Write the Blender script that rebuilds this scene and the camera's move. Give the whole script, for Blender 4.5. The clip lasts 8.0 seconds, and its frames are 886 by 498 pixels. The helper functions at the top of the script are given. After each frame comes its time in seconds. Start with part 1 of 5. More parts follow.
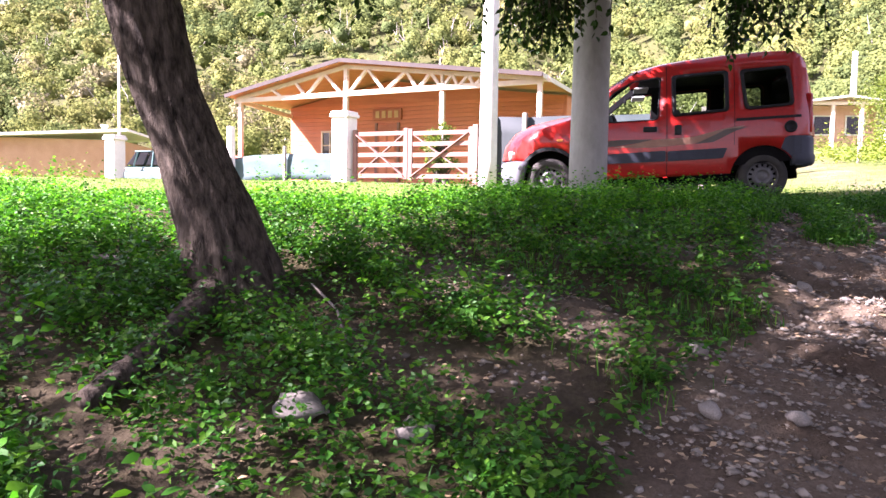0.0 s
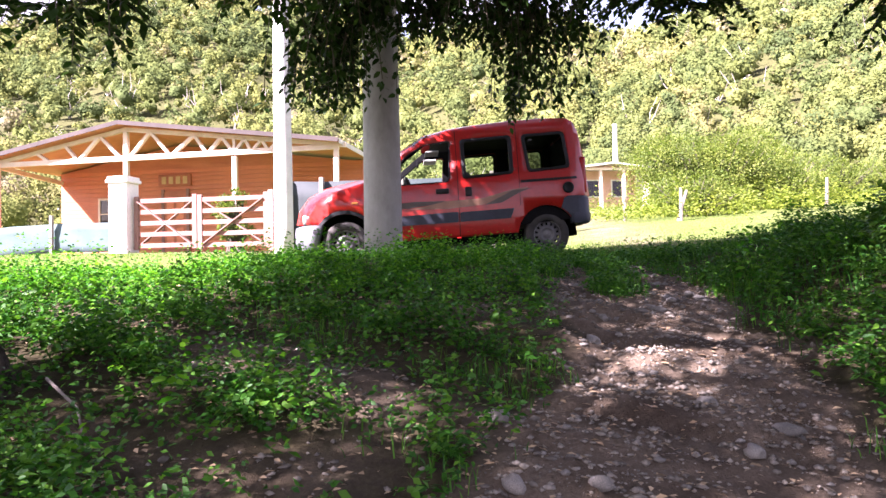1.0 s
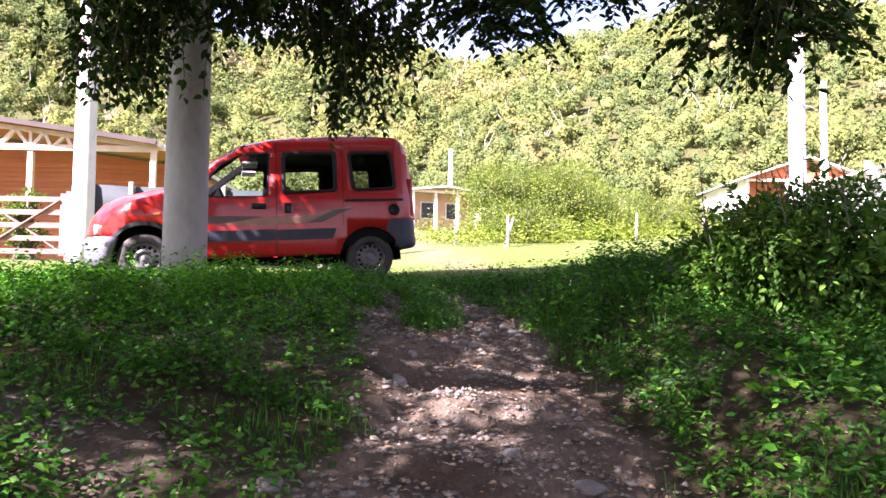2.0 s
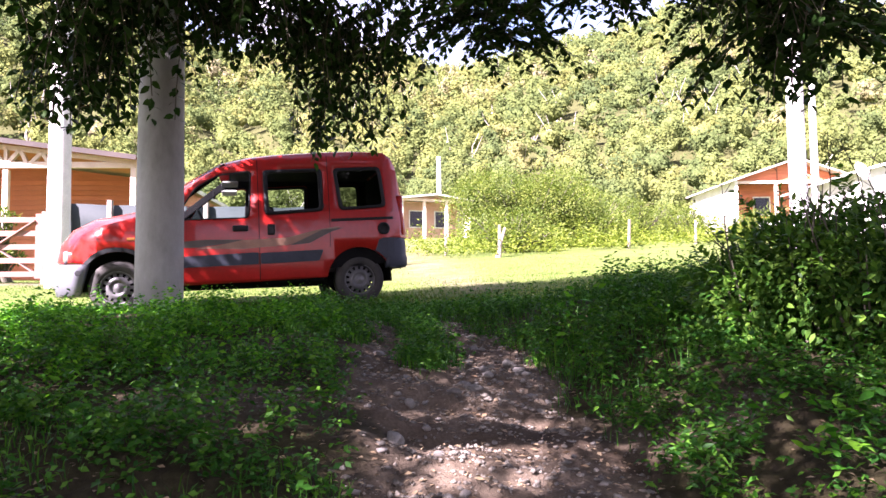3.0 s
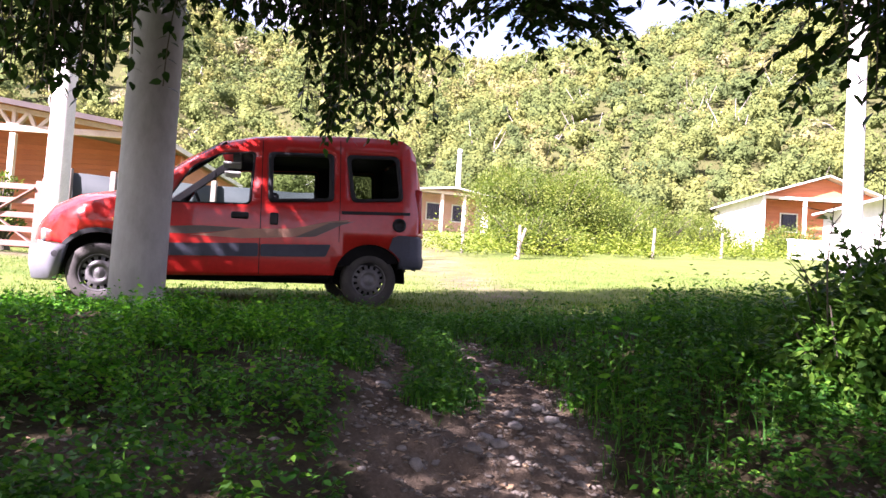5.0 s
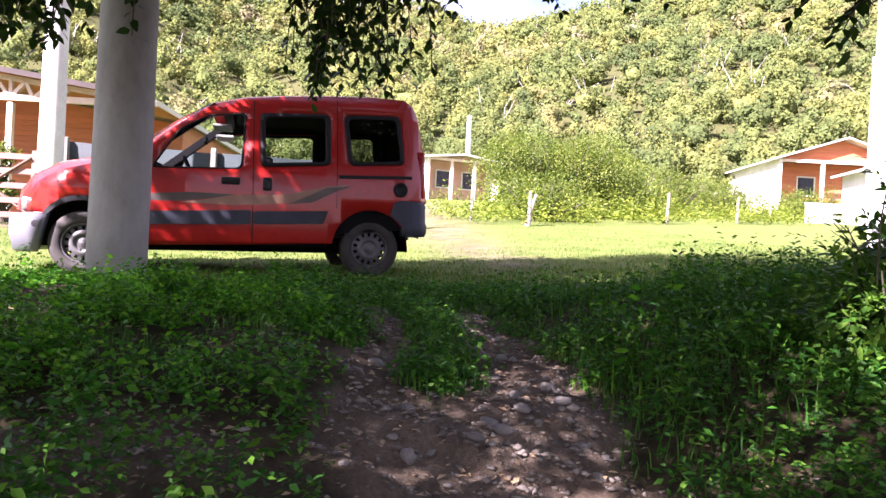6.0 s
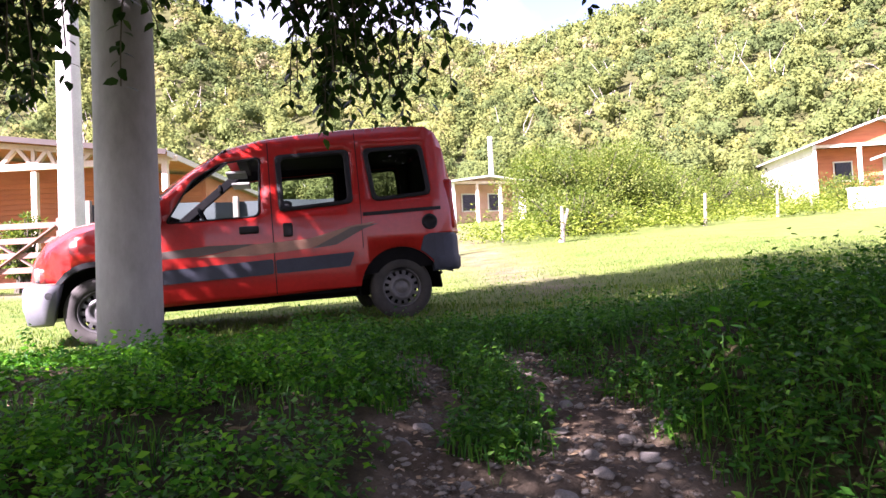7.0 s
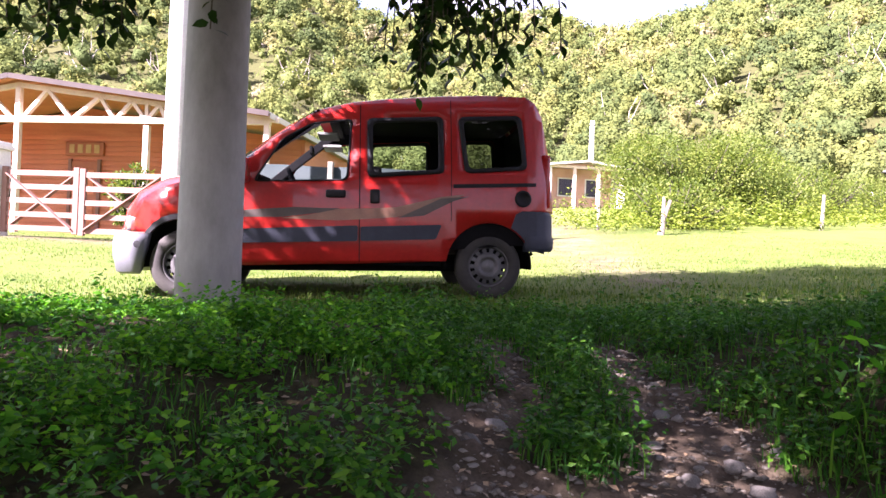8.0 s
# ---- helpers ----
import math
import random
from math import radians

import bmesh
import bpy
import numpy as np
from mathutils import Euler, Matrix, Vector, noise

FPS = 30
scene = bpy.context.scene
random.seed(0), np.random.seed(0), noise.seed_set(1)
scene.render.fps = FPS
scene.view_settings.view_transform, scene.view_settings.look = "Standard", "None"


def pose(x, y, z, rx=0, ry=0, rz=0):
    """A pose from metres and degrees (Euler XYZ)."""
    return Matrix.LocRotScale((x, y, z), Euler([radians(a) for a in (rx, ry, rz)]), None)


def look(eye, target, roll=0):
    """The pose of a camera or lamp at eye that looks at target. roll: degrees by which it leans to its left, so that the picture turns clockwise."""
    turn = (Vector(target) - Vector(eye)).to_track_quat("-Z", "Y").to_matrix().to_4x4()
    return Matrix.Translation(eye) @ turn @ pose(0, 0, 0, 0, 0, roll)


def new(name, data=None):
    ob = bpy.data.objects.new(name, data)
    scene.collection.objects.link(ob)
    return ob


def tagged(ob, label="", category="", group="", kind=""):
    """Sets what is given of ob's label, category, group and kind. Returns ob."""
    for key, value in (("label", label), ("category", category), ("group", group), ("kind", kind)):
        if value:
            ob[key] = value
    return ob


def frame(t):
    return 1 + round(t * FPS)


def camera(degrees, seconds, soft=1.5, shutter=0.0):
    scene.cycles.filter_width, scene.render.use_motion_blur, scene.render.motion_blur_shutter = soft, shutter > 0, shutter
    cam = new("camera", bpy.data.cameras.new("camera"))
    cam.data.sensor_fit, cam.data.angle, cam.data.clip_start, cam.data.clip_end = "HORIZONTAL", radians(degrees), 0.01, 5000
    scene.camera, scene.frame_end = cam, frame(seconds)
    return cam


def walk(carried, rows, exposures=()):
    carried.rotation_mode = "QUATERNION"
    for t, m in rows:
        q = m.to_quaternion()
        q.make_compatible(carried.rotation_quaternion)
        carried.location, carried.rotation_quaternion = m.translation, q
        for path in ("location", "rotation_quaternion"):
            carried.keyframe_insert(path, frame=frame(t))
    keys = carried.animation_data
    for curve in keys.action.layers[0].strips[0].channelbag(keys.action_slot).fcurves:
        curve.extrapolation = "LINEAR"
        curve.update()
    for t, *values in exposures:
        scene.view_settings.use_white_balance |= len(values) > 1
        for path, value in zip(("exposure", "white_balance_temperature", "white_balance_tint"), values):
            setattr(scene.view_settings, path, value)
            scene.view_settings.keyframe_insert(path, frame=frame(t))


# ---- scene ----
cam = camera(65.0, 8.0)
PATH = [
    (0, (-0.051, -0.041, 1.444), (-0.058, 1.955, 1.31), 1.1),
    (0.5, (-0.002, 0.072, 1.428), (0.128, 2.066, 1.339), 0.0),
    (1, (0.081, 0.267, 1.44), (0.623, 2.19, 1.492), -1.2),
    (1.5, (0.185, 0.366, 1.463), (1.182, 2.099, 1.411), -1.3),
    (2, (0.409, 0.589, 1.518), (1.383, 2.334, 1.618), 0.7),
    (2.2, (0.473, 0.672, 1.544), (1.446, 2.415, 1.67), 0.8),
    (3.3, (0.598, 1.1, 1.766), (1.605, 2.824, 1.879), -0.8),
    (3.5, (0.62, 1.169, 1.804), (1.621, 2.897, 1.903), 0.7),
    (4, (0.754, 1.394, 1.856), (1.586, 3.206, 2.014), 2.1),
    (4.5, (0.888, 1.536, 1.839), (1.791, 3.318, 1.935), 1.9),
    (4.7, (0.909, 1.623, 1.87), (1.846, 3.387, 1.968), 3.2),
    (5.8, (1.114, 2.039, 1.865), (2.137, 3.757, 1.917), 3.0),
    (6, (1.197, 2.086, 1.862), (2.141, 3.849, 1.865), 3.0),
    (6.5, (1.328, 2.27, 1.902), (2.281, 4.029, 1.878), -0.5),
    (7, (1.388, 2.54, 1.938), (2.251, 4.344, 2.011), -2.7),
    (7.5, (1.448, 2.732, 1.945), (2.155, 4.602, 1.883), 0.1),
    (8, (1.532, 2.857, 1.924), (2.155, 4.757, 1.94), 2.3),
]
walk(cam, [(t, look(eye, target, roll)) for t, eye, target, roll in PATH], [(0.0, 3.38, 6270, 45), (1.0, 3.34, 6270, 45), (2.0, 3.28, 6270, 45), (4.0, 3.24, 6270, 45), (6.0, 3.06, 6270, 45), (8.0, 3.25, 6270, 45)])

# ---- light ----
SUN = Vector((-0.72, -0.22, 0.62)).normalized()
world = bpy.data.worlds.new("sky")
scene.world = world
world.use_nodes = True
wn = world.node_tree
sky = wn.nodes.new("ShaderNodeTexSky")
sky.sky_type = "NISHITA"
sky.sun_disc = False
sky.sun_elevation = math.asin(SUN.z)
sky.sun_rotation = math.atan2(SUN.x, SUN.y)
sky.dust_density = 2.0
cloud_at = wn.nodes.new("ShaderNodeTexCoord")
cloud = wn.nodes.new("ShaderNodeTexNoise")
cloud.inputs["Scale"].default_value = 2.6
cloud.inputs["Detail"].default_value = 6.0
veil = wn.nodes.new("ShaderNodeMapRange")
veil.inputs[1].default_value, veil.inputs[2].default_value = 0.40, 0.60
cover = wn.nodes.new("ShaderNodeMix")
cover.data_type = "RGBA"
cover.inputs[7].default_value = (4.3, 4.45, 4.65, 1)
wn.links.new(cloud_at.outputs["Generated"], cloud.inputs["Vector"])
wn.links.new(cloud.outputs["Fac"], veil.inputs[0])
wn.links.new(veil.outputs[0], cover.inputs[0])
wn.links.new(sky.outputs[0], cover.inputs[6])
wn.links.new(cover.outputs[2], wn.nodes["Background"].inputs[0])
wn.nodes["Background"].inputs[1].default_value = 0.057
sun = new("sun", bpy.data.lights.new("sun", "SUN"))
sun.data.energy = 5.0
sun.data.angle = radians(0.55)
sun.data.color = (1.0, 0.955, 0.89)
sun.matrix_world = look(SUN * 50, (0, 0, 0))

R = np.random.default_rng(7)


# ---- materials ----
def nodes_of(name):
    m = bpy.data.materials.new(name)
    m.use_nodes = True
    t = m.node_tree
    return m, t, t.nodes["Principled BSDF"]


def noise_node(t, scale, detail=4.0, rough=0.6, space="Object"):
    co = t.nodes.new("ShaderNodeTexCoord")
    n = t.nodes.new("ShaderNodeTexNoise")
    n.inputs["Scale"].default_value = scale
    n.inputs["Detail"].default_value = detail
    n.inputs["Roughness"].default_value = rough
    t.links.new(co.outputs[space], n.inputs["Vector"])
    return n.outputs["Fac"]


def ramp(t, fac, *stops):
    r = t.nodes.new("ShaderNodeValToRGB")
    e = r.color_ramp.elements
    while len(e) < len(stops):
        e.new(0.5)
    for el, (p, c) in zip(e, stops):
        el.position, el.color = p, (*c, 1)
    t.links.new(fac, r.inputs[0])
    return r.outputs[0]


def mixc(t, fac, a, b, kind="MIX"):
    m = t.nodes.new("ShaderNodeMix")
    m.data_type, m.blend_type = "RGBA", kind
    if isinstance(fac, float):
        m.inputs[0].default_value = fac
    else:
        t.links.new(fac, m.inputs[0])
    for sock, v in ((m.inputs[6], a), (m.inputs[7], b)):
        if isinstance(v, tuple):
            sock.default_value = (*v, 1)
        else:
            t.links.new(v, sock)
    return m.outputs[2]


def bumped(t, bsdf, fac, strength, dist=0.01):
    b = t.nodes.new("ShaderNodeBump")
    b.inputs["Strength"].default_value = strength
    b.inputs["Distance"].default_value = dist
    t.links.new(fac, b.inputs["Height"])
    t.links.new(b.outputs[0], bsdf.inputs["Normal"])


def surface(name, c1, c2, scale=4.0, fine=60.0, rough=0.7, metal=0.0, bump=0.3, dist=0.006, rand="", vary=0.15, coat=0.0, stretch=None, spec=0.5):
    """A surface with broad stains and fine grain."""
    m, t, b = nodes_of(name)
    if stretch:
        co = t.nodes.new("ShaderNodeTexCoord")
        mp = t.nodes.new("ShaderNodeMapping")
        mp.inputs["Scale"].default_value = stretch
        t.links.new(co.outputs["Object"], mp.inputs[0])
    broad, grain = noise_node(t, scale), noise_node(t, fine, 6.0, 0.7)
    if stretch:
        for link in list(t.links):
            if link.to_node.type == "TEX_NOISE" and link.to_socket.name == "Vector":
                t.links.new(mp.outputs[0], link.to_socket)
    col = ramp(t, broad, (0.3, c1), (0.7, c2))
    col = mixc(t, 0.45, col, ramp(t, grain, (0.3, (0.45, 0.45, 0.45)), (0.7, (1, 1, 1))), "MULTIPLY")
    if rand:
        info = t.nodes.new("ShaderNodeObjectInfo" if rand == "object" else "ShaderNodeNewGeometry")
        hsv = t.nodes.new("ShaderNodeHueSaturation")
        rng = t.nodes.new("ShaderNodeMapRange")
        rng.inputs[3].default_value, rng.inputs[4].default_value = 1 - vary, 1 + vary
        t.links.new(info.outputs["Random" if rand == "object" else "Random Per Island"], rng.inputs[0])
        t.links.new(rng.outputs[0], hsv.inputs["Value"])
        t.links.new(col, hsv.inputs["Color"])
        col = hsv.outputs[0]
    t.links.new(col, b.inputs["Base Color"])
    b.inputs["Roughness"].default_value = rough
    b.inputs["Metallic"].default_value = metal
    b.inputs["Coat Weight"].default_value = coat
    b.inputs["Specular IOR Level"].default_value = spec
    if bump:
        bumped(t, b, grain, bump, dist)
    return m


def foliage(name, dark, mid, light, clear=0.35, rough=0.5, patch=0.6, low=(0.62, 0.7, 0.6), high=(1.15, 1.1, 0.9)):
    """Leaves: colour by leaf and by patch, partly letting light through."""
    m, t, b = nodes_of(name)
    geo = t.nodes.new("ShaderNodeNewGeometry")
    col = ramp(t, geo.outputs["Random Per Island"], (0.0, dark), (0.5, mid), (1.0, light))
    pat = ramp(t, noise_node(t, patch, 3.0), (0.3, low), (0.7, high))
    col = mixc(t, 0.8, col, pat, "MULTIPLY")
    t.links.new(col, b.inputs["Base Color"])
    b.inputs["Roughness"].default_value = rough
    b.inputs["Specular IOR Level"].default_value = 0.16
    tr = t.nodes.new("ShaderNodeBsdfTranslucent")
    t.links.new(mixc(t, 1.0, col, (1.1, 1.3, 0.6), "MULTIPLY"), tr.inputs[0])
    mx = t.nodes.new("ShaderNodeMixShader")
    mx.inputs[0].default_value = clear
    t.links.new(b.outputs[0], mx.inputs[1])
    t.links.new(tr.outputs[0], mx.inputs[2])
    t.links.new(mx.outputs[0], t.nodes["Material Output"].inputs[0])
    return m


def pane_glass(name, tint, mix):
    """Thin glass: part clear, part mirror."""
    m, t, b = nodes_of(name)
    tr = t.nodes.new("ShaderNodeBsdfTransparent")
    tr.inputs[0].default_value = (*tint, 1)
    gl = t.nodes.new("ShaderNodeBsdfGlossy")
    gl.inputs["Roughness"].default_value = 0.03
    fr = t.nodes.new("ShaderNodeFresnel")
    fr.inputs[0].default_value = mix
    mx = t.nodes.new("ShaderNodeMixShader")
    t.links.new(fr.outputs[0], mx.inputs[0])
    t.links.new(tr.outputs[0], mx.inputs[1])
    t.links.new(gl.outputs[0], mx.inputs[2])
    t.links.new(mx.outputs[0], t.nodes["Material Output"].inputs[0])
    return m


def ground_material():
    m, t, b = nodes_of("ground_soil")
    at = t.nodes.new("ShaderNodeAttribute")
    at.attribute_name = "dirt"
    pale, fine, clod = noise_node(t, 2.2, 5.0), noise_node(t, 55.0, 6.0, 0.75), noise_node(t, 14.0, 4.0)
    dirt = ramp(t, pale, (0.3, (0.078, 0.058, 0.040)), (0.7, (0.205, 0.165, 0.122)))
    dirt = mixc(t, 0.6, dirt, ramp(t, fine, (0.35, (0.35, 0.34, 0.33)), (0.65, (1, 1, 1))), "MULTIPLY")
    soil = ramp(t, clod, (0.3, (0.026, 0.021, 0.013)), (0.7, (0.065, 0.058, 0.026)))
    soil = mixc(t, 0.5, soil, ramp(t, fine, (0.35, (0.4, 0.4, 0.4)), (0.65, (1, 1, 1))), "MULTIPLY")
    at2 = t.nodes.new("ShaderNodeAttribute")
    at2.attribute_name = "meadow"
    turf = ramp(t, noise_node(t, 1.3, 6.0, 0.7), (0.3, (0.07, 0.115, 0.024)), (0.7, (0.138, 0.168, 0.046)))
    turf = mixc(t, 0.5, turf, ramp(t, fine, (0.35, (0.5, 0.5, 0.4)), (0.65, (1, 1, 1))), "MULTIPLY")
    soil = mixc(t, at2.outputs["Fac"], soil, turf)
    t.links.new(mixc(t, at.outputs["Fac"], soil, dirt), b.inputs["Base Color"])
    b.inputs["Roughness"].default_value = 0.95
    b.inputs["Specular IOR Level"].default_value = 0.12
    add = t.nodes.new("ShaderNodeMath")
    t.links.new(fine, add.inputs[0])
    t.links.new(clod, add.inputs[1])
    bumped(t, b, add.outputs[0], 0.9, 0.02)
    return m


M_GROUND = ground_material()
M_WEED = foliage("weed_leaf", (0.012, 0.068, 0.010), (0.030, 0.135, 0.015), (0.085, 0.215, 0.022), patch=1.4)
M_LUSH = foliage("lush_leaf", (0.014, 0.085, 0.008), (0.042, 0.20, 0.013), (0.13, 0.33, 0.022), clear=0.45, patch=1.4)
M_BUSH = foliage("bush_leaf", (0.022, 0.078, 0.012), (0.05, 0.135, 0.018), (0.115, 0.22, 0.03), patch=1.8)
M_GRASS = foliage("grass_blade", (0.045, 0.11, 0.02), (0.085, 0.15, 0.028), (0.155, 0.195, 0.045), patch=1.1)
M_TALL = foliage("tall_weed_leaf", (0.09, 0.14, 0.02), (0.15, 0.20, 0.03), (0.22, 0.26, 0.045))
M_SHRUB = foliage("shrub_leaf", (0.07, 0.115, 0.024), (0.12, 0.165, 0.034), (0.175, 0.205, 0.05), clear=0.4, patch=0.9, low=(0.5, 0.6, 0.5))
M_DEADWOOD = surface("bleached_wood", (0.26, 0.24, 0.21), (0.40, 0.37, 0.33), 2.0, 30.0, 0.9)
# Canopy greens darkened so that the crown's shade sits in the leaf colour.
M_CANOPY = foliage("canopy_leaf_shaded", (0.009, 0.030, 0.006), (0.018, 0.050, 0.010), (0.036, 0.085, 0.015), clear=0.2, rough=0.5)
M_LITTER = surface("leaf_litter", (0.20, 0.13, 0.07), (0.34, 0.26, 0.15), rand="island", vary=0.5)
M_BARK = surface("bark", (0.010, 0.008, 0.006), (0.165, 0.138, 0.108), 26.0, 60.0, 0.95, bump=1.0, dist=0.06, stretch=(1, 1, 0.3), spec=0.15)
M_TWIG = surface("twig_bark", (0.05, 0.045, 0.03), (0.11, 0.10, 0.07), 8.0, 60.0, 0.9)
M_STONE = surface("stone", (0.112, 0.106, 0.094), (0.22, 0.208, 0.18), 9.0, 70.0, 0.9, rand="object", vary=0.3)
M_GRAVEL = surface("gravel", (0.105, 0.094, 0.076), (0.24, 0.218, 0.178), 9.0, 60.0, 0.9, rand="island", vary=0.4)
# One concrete in two tones: grey carries the bank pole's shade, pale the sunlight.
M_POLE_SHADED = surface("pole_concrete_shaded", (0.25, 0.25, 0.24), (0.38, 0.38, 0.37), 1.6, 14.0, 0.85, bump=0.3, dist=0.004, stretch=(1, 1, 0.45))
M_POLE_SUNLIT = surface("pole_concrete_sunlit", (0.52, 0.52, 0.52), (0.68, 0.68, 0.67), 2.5, 45.0, 0.85)
M_WHITE = surface("white_render", (0.66, 0.64, 0.60), (0.80, 0.79, 0.76), 1.5, 30.0, 0.85)
M_PINK = surface("pink_render", (0.58, 0.33, 0.25), (0.68, 0.43, 0.34), 1.5, 30.0, 0.85)
M_OCHRE = surface("ochre_render", (0.42, 0.23, 0.13), (0.52, 0.31, 0.19), 1.5, 30.0, 0.85)
M_PLANK = surface("red_stained_plank", (0.46, 0.135, 0.055), (0.62, 0.21, 0.09), 3.0, 50.0, 0.6, rand="object", vary=0.14, stretch=(0.25, 0.25, 2.0))
M_DOORWOOD = surface("dark_red_wood", (0.30, 0.085, 0.035), (0.40, 0.13, 0.05), 3.0, 50.0, 0.6)
M_SOFFIT = surface("soffit_board", (0.44, 0.17, 0.07), (0.56, 0.24, 0.10), 3.0, 40.0, 0.6)
M_BEAM = surface("pale_beam", (0.64, 0.50, 0.40), (0.76, 0.63, 0.52), 3.0, 50.0, 0.7)
M_GATE = surface("weathered_gate_wood", (0.18, 0.09, 0.07), (0.26, 0.145, 0.115), 4.0, 50.0, 0.8)
M_FASCIA = surface("brown_fascia", (0.026, 0.018, 0.015), (0.045, 0.032, 0.027), 3.0, 50.0, 0.8)
M_BRASS = surface("ochre_paint", (0.42, 0.27, 0.10), (0.52, 0.36, 0.15), 6.0, 60.0, 0.6)
M_TIN = surface("sheet_roof", (0.55, 0.52, 0.50), (0.68, 0.66, 0.64), 1.0, 40.0, 0.5, 0.2)
M_NET = surface("shade_net", (0.045, 0.085, 0.085), (0.065, 0.112, 0.112), 2.0, 200.0, 0.9)
M_NETDARK = surface("blue_grey_sheet", (0.011, 0.020, 0.022), (0.017, 0.028, 0.030), 2.0, 90.0, 0.8)
M_POST = surface("weathered_post", (0.15, 0.13, 0.11), (0.26, 0.23, 0.20), 6.0, 60.0, 0.9)
M_RED = surface("red_car_paint", (0.34, 0.013, 0.010), (0.43, 0.020, 0.014), 1.6, 25.0, 0.30, bump=0.0, coat=0.35, spec=0.35)
M_BLACKPL = surface("black_plastic", (0.007, 0.008, 0.010), (0.013, 0.014, 0.017), 5.0, 120.0, 0.6, bump=0.1, spec=0.25)
M_GREYPL = surface("grey_bumper_plastic", (0.105, 0.112, 0.132), (0.15, 0.158, 0.182), 3.0, 100.0, 0.5, bump=0.05)
M_TRIM = surface("dark_blue_grey_trim", (0.028, 0.034, 0.05), (0.042, 0.05, 0.07), 4.0, 120.0, 0.6, bump=0.05, spec=0.3)
M_RUBBER = surface("tyre_rubber", (0.018, 0.018, 0.018), (0.05, 0.047, 0.042), 6.0, 60.0, 0.85)
M_STEEL = surface("dull_wheel_steel", (0.07, 0.07, 0.073), (0.16, 0.16, 0.165), 6.0, 60.0, 0.5, 0.5)
M_CHROME = surface("bright_metal", (0.55, 0.55, 0.56), (0.65, 0.65, 0.66), 6.0, 60.0, 0.3, 0.9, bump=0.0)
# Black trim, taken darker still to carry the cabin's shade in its colour.
M_CABIN = surface("cabin_trim_shaded", (0.006, 0.006, 0.007), (0.012, 0.012, 0.013), 4.0, 60.0, 0.9, spec=0.05)
M_SEAT = surface("seat_fabric", (0.05, 0.052, 0.06), (0.09, 0.09, 0.10), 4.0, 90.0, 0.9)
M_LINER = surface("pale_liner", (0.40, 0.40, 0.38), (0.48, 0.48, 0.46), 4.0, 60.0, 0.8)
M_STRIPE_D = surface("dark_decal", (0.07, 0.055, 0.05), (0.10, 0.08, 0.07), 5.0, 90.0, 0.45, bump=0.0)
M_STRIPE_T = surface("tan_decal", (0.26, 0.13, 0.085), (0.33, 0.18, 0.12), 5.0, 90.0, 0.45, bump=0.0)
M_GLASS = pane_glass("clear_glass", (0.90, 0.95, 0.94), 1.35)
M_TINT = pane_glass("tinted_glass", (0.66, 0.72, 0.70), 1.35)
M_SCREEN = pane_glass("windscreen_glass", (0.88, 0.94, 0.92), 1.05)
M_DUSK = pane_glass("dark_tinted_glass", (0.34, 0.38, 0.37), 1.4)
M_LAMP = surface("orange_lamp_lens", (0.55, 0.20, 0.04), (0.62, 0.26, 0.06), 5.0, 60.0, 0.25, bump=0.0)
M_REDLAMP = surface("red_lamp_lens", (0.36, 0.015, 0.012), (0.42, 0.02, 0.015), 5.0, 60.0, 0.2, bump=0.0)
M_WIRE = surface("black_cable", (0.02, 0.02, 0.02), (0.05, 0.05, 0.05), 5.0, 60.0, 0.7)
M_DARKGLASS = pane_glass("house_glass", (0.12, 0.13, 0.13), 1.5)
M_GREENCAR = surface("dark_green_paint", (0.03, 0.09, 0.085), (0.05, 0.12, 0.11), 2.0, 40.0, 0.35, bump=0.0)
M_REDTARP = surface("red_painted_sheet", (0.45, 0.07, 0.035), (0.58, 0.12, 0.05), 2.0, 40.0, 0.6)


# ---- mesh helpers ----
def mesh_of(name, V, F):
    """A mesh from arrays: all faces have as many corners as F has columns."""
    V, F = np.asarray(V, np.float32), np.asarray(F, np.int32)
    me = bpy.data.meshes.new(name)
    k = F.shape[1]
    me.vertices.add(len(V))
    me.vertices.foreach_set("co", V.ravel())
    me.loops.add(F.size)
    me.loops.foreach_set("vertex_index", F.ravel())
    me.polygons.add(len(F))
    me.polygons.foreach_set("loop_start", np.arange(0, F.size, k, dtype=np.int32))
    me.update(calc_edges=True)
    return me


def thing(name, m=None, label="", category="", group="", kind=""):
    """An Empty at a thing's base, to hold its parts."""
    ob = new(name)
    ob.empty_display_size = 0.1
    if m is not None:
        ob.matrix_world = m
    return tagged(ob, label, category, group, kind)


def part(name, bm, material, parent=None, label="", smooth=False, m=None):
    """Links a bmesh, or a ready mesh, as one object under a thing or part."""
    if isinstance(bm, bmesh.types.BMesh):
        me = bpy.data.meshes.new(name)
        bmesh.ops.recalc_face_normals(bm, faces=bm.faces)
        bm.to_mesh(me)
        bm.free()
    else:
        me = bm
    if material and not me.materials:
        me.materials.append(material)
    if smooth:
        me.polygons.foreach_set("use_smooth", [True] * len(me.polygons))
    ob = new(name, me)
    ob.parent = parent
    if m is not None:
        ob.matrix_local = m
    if label:
        ob["label"] = label
    return ob


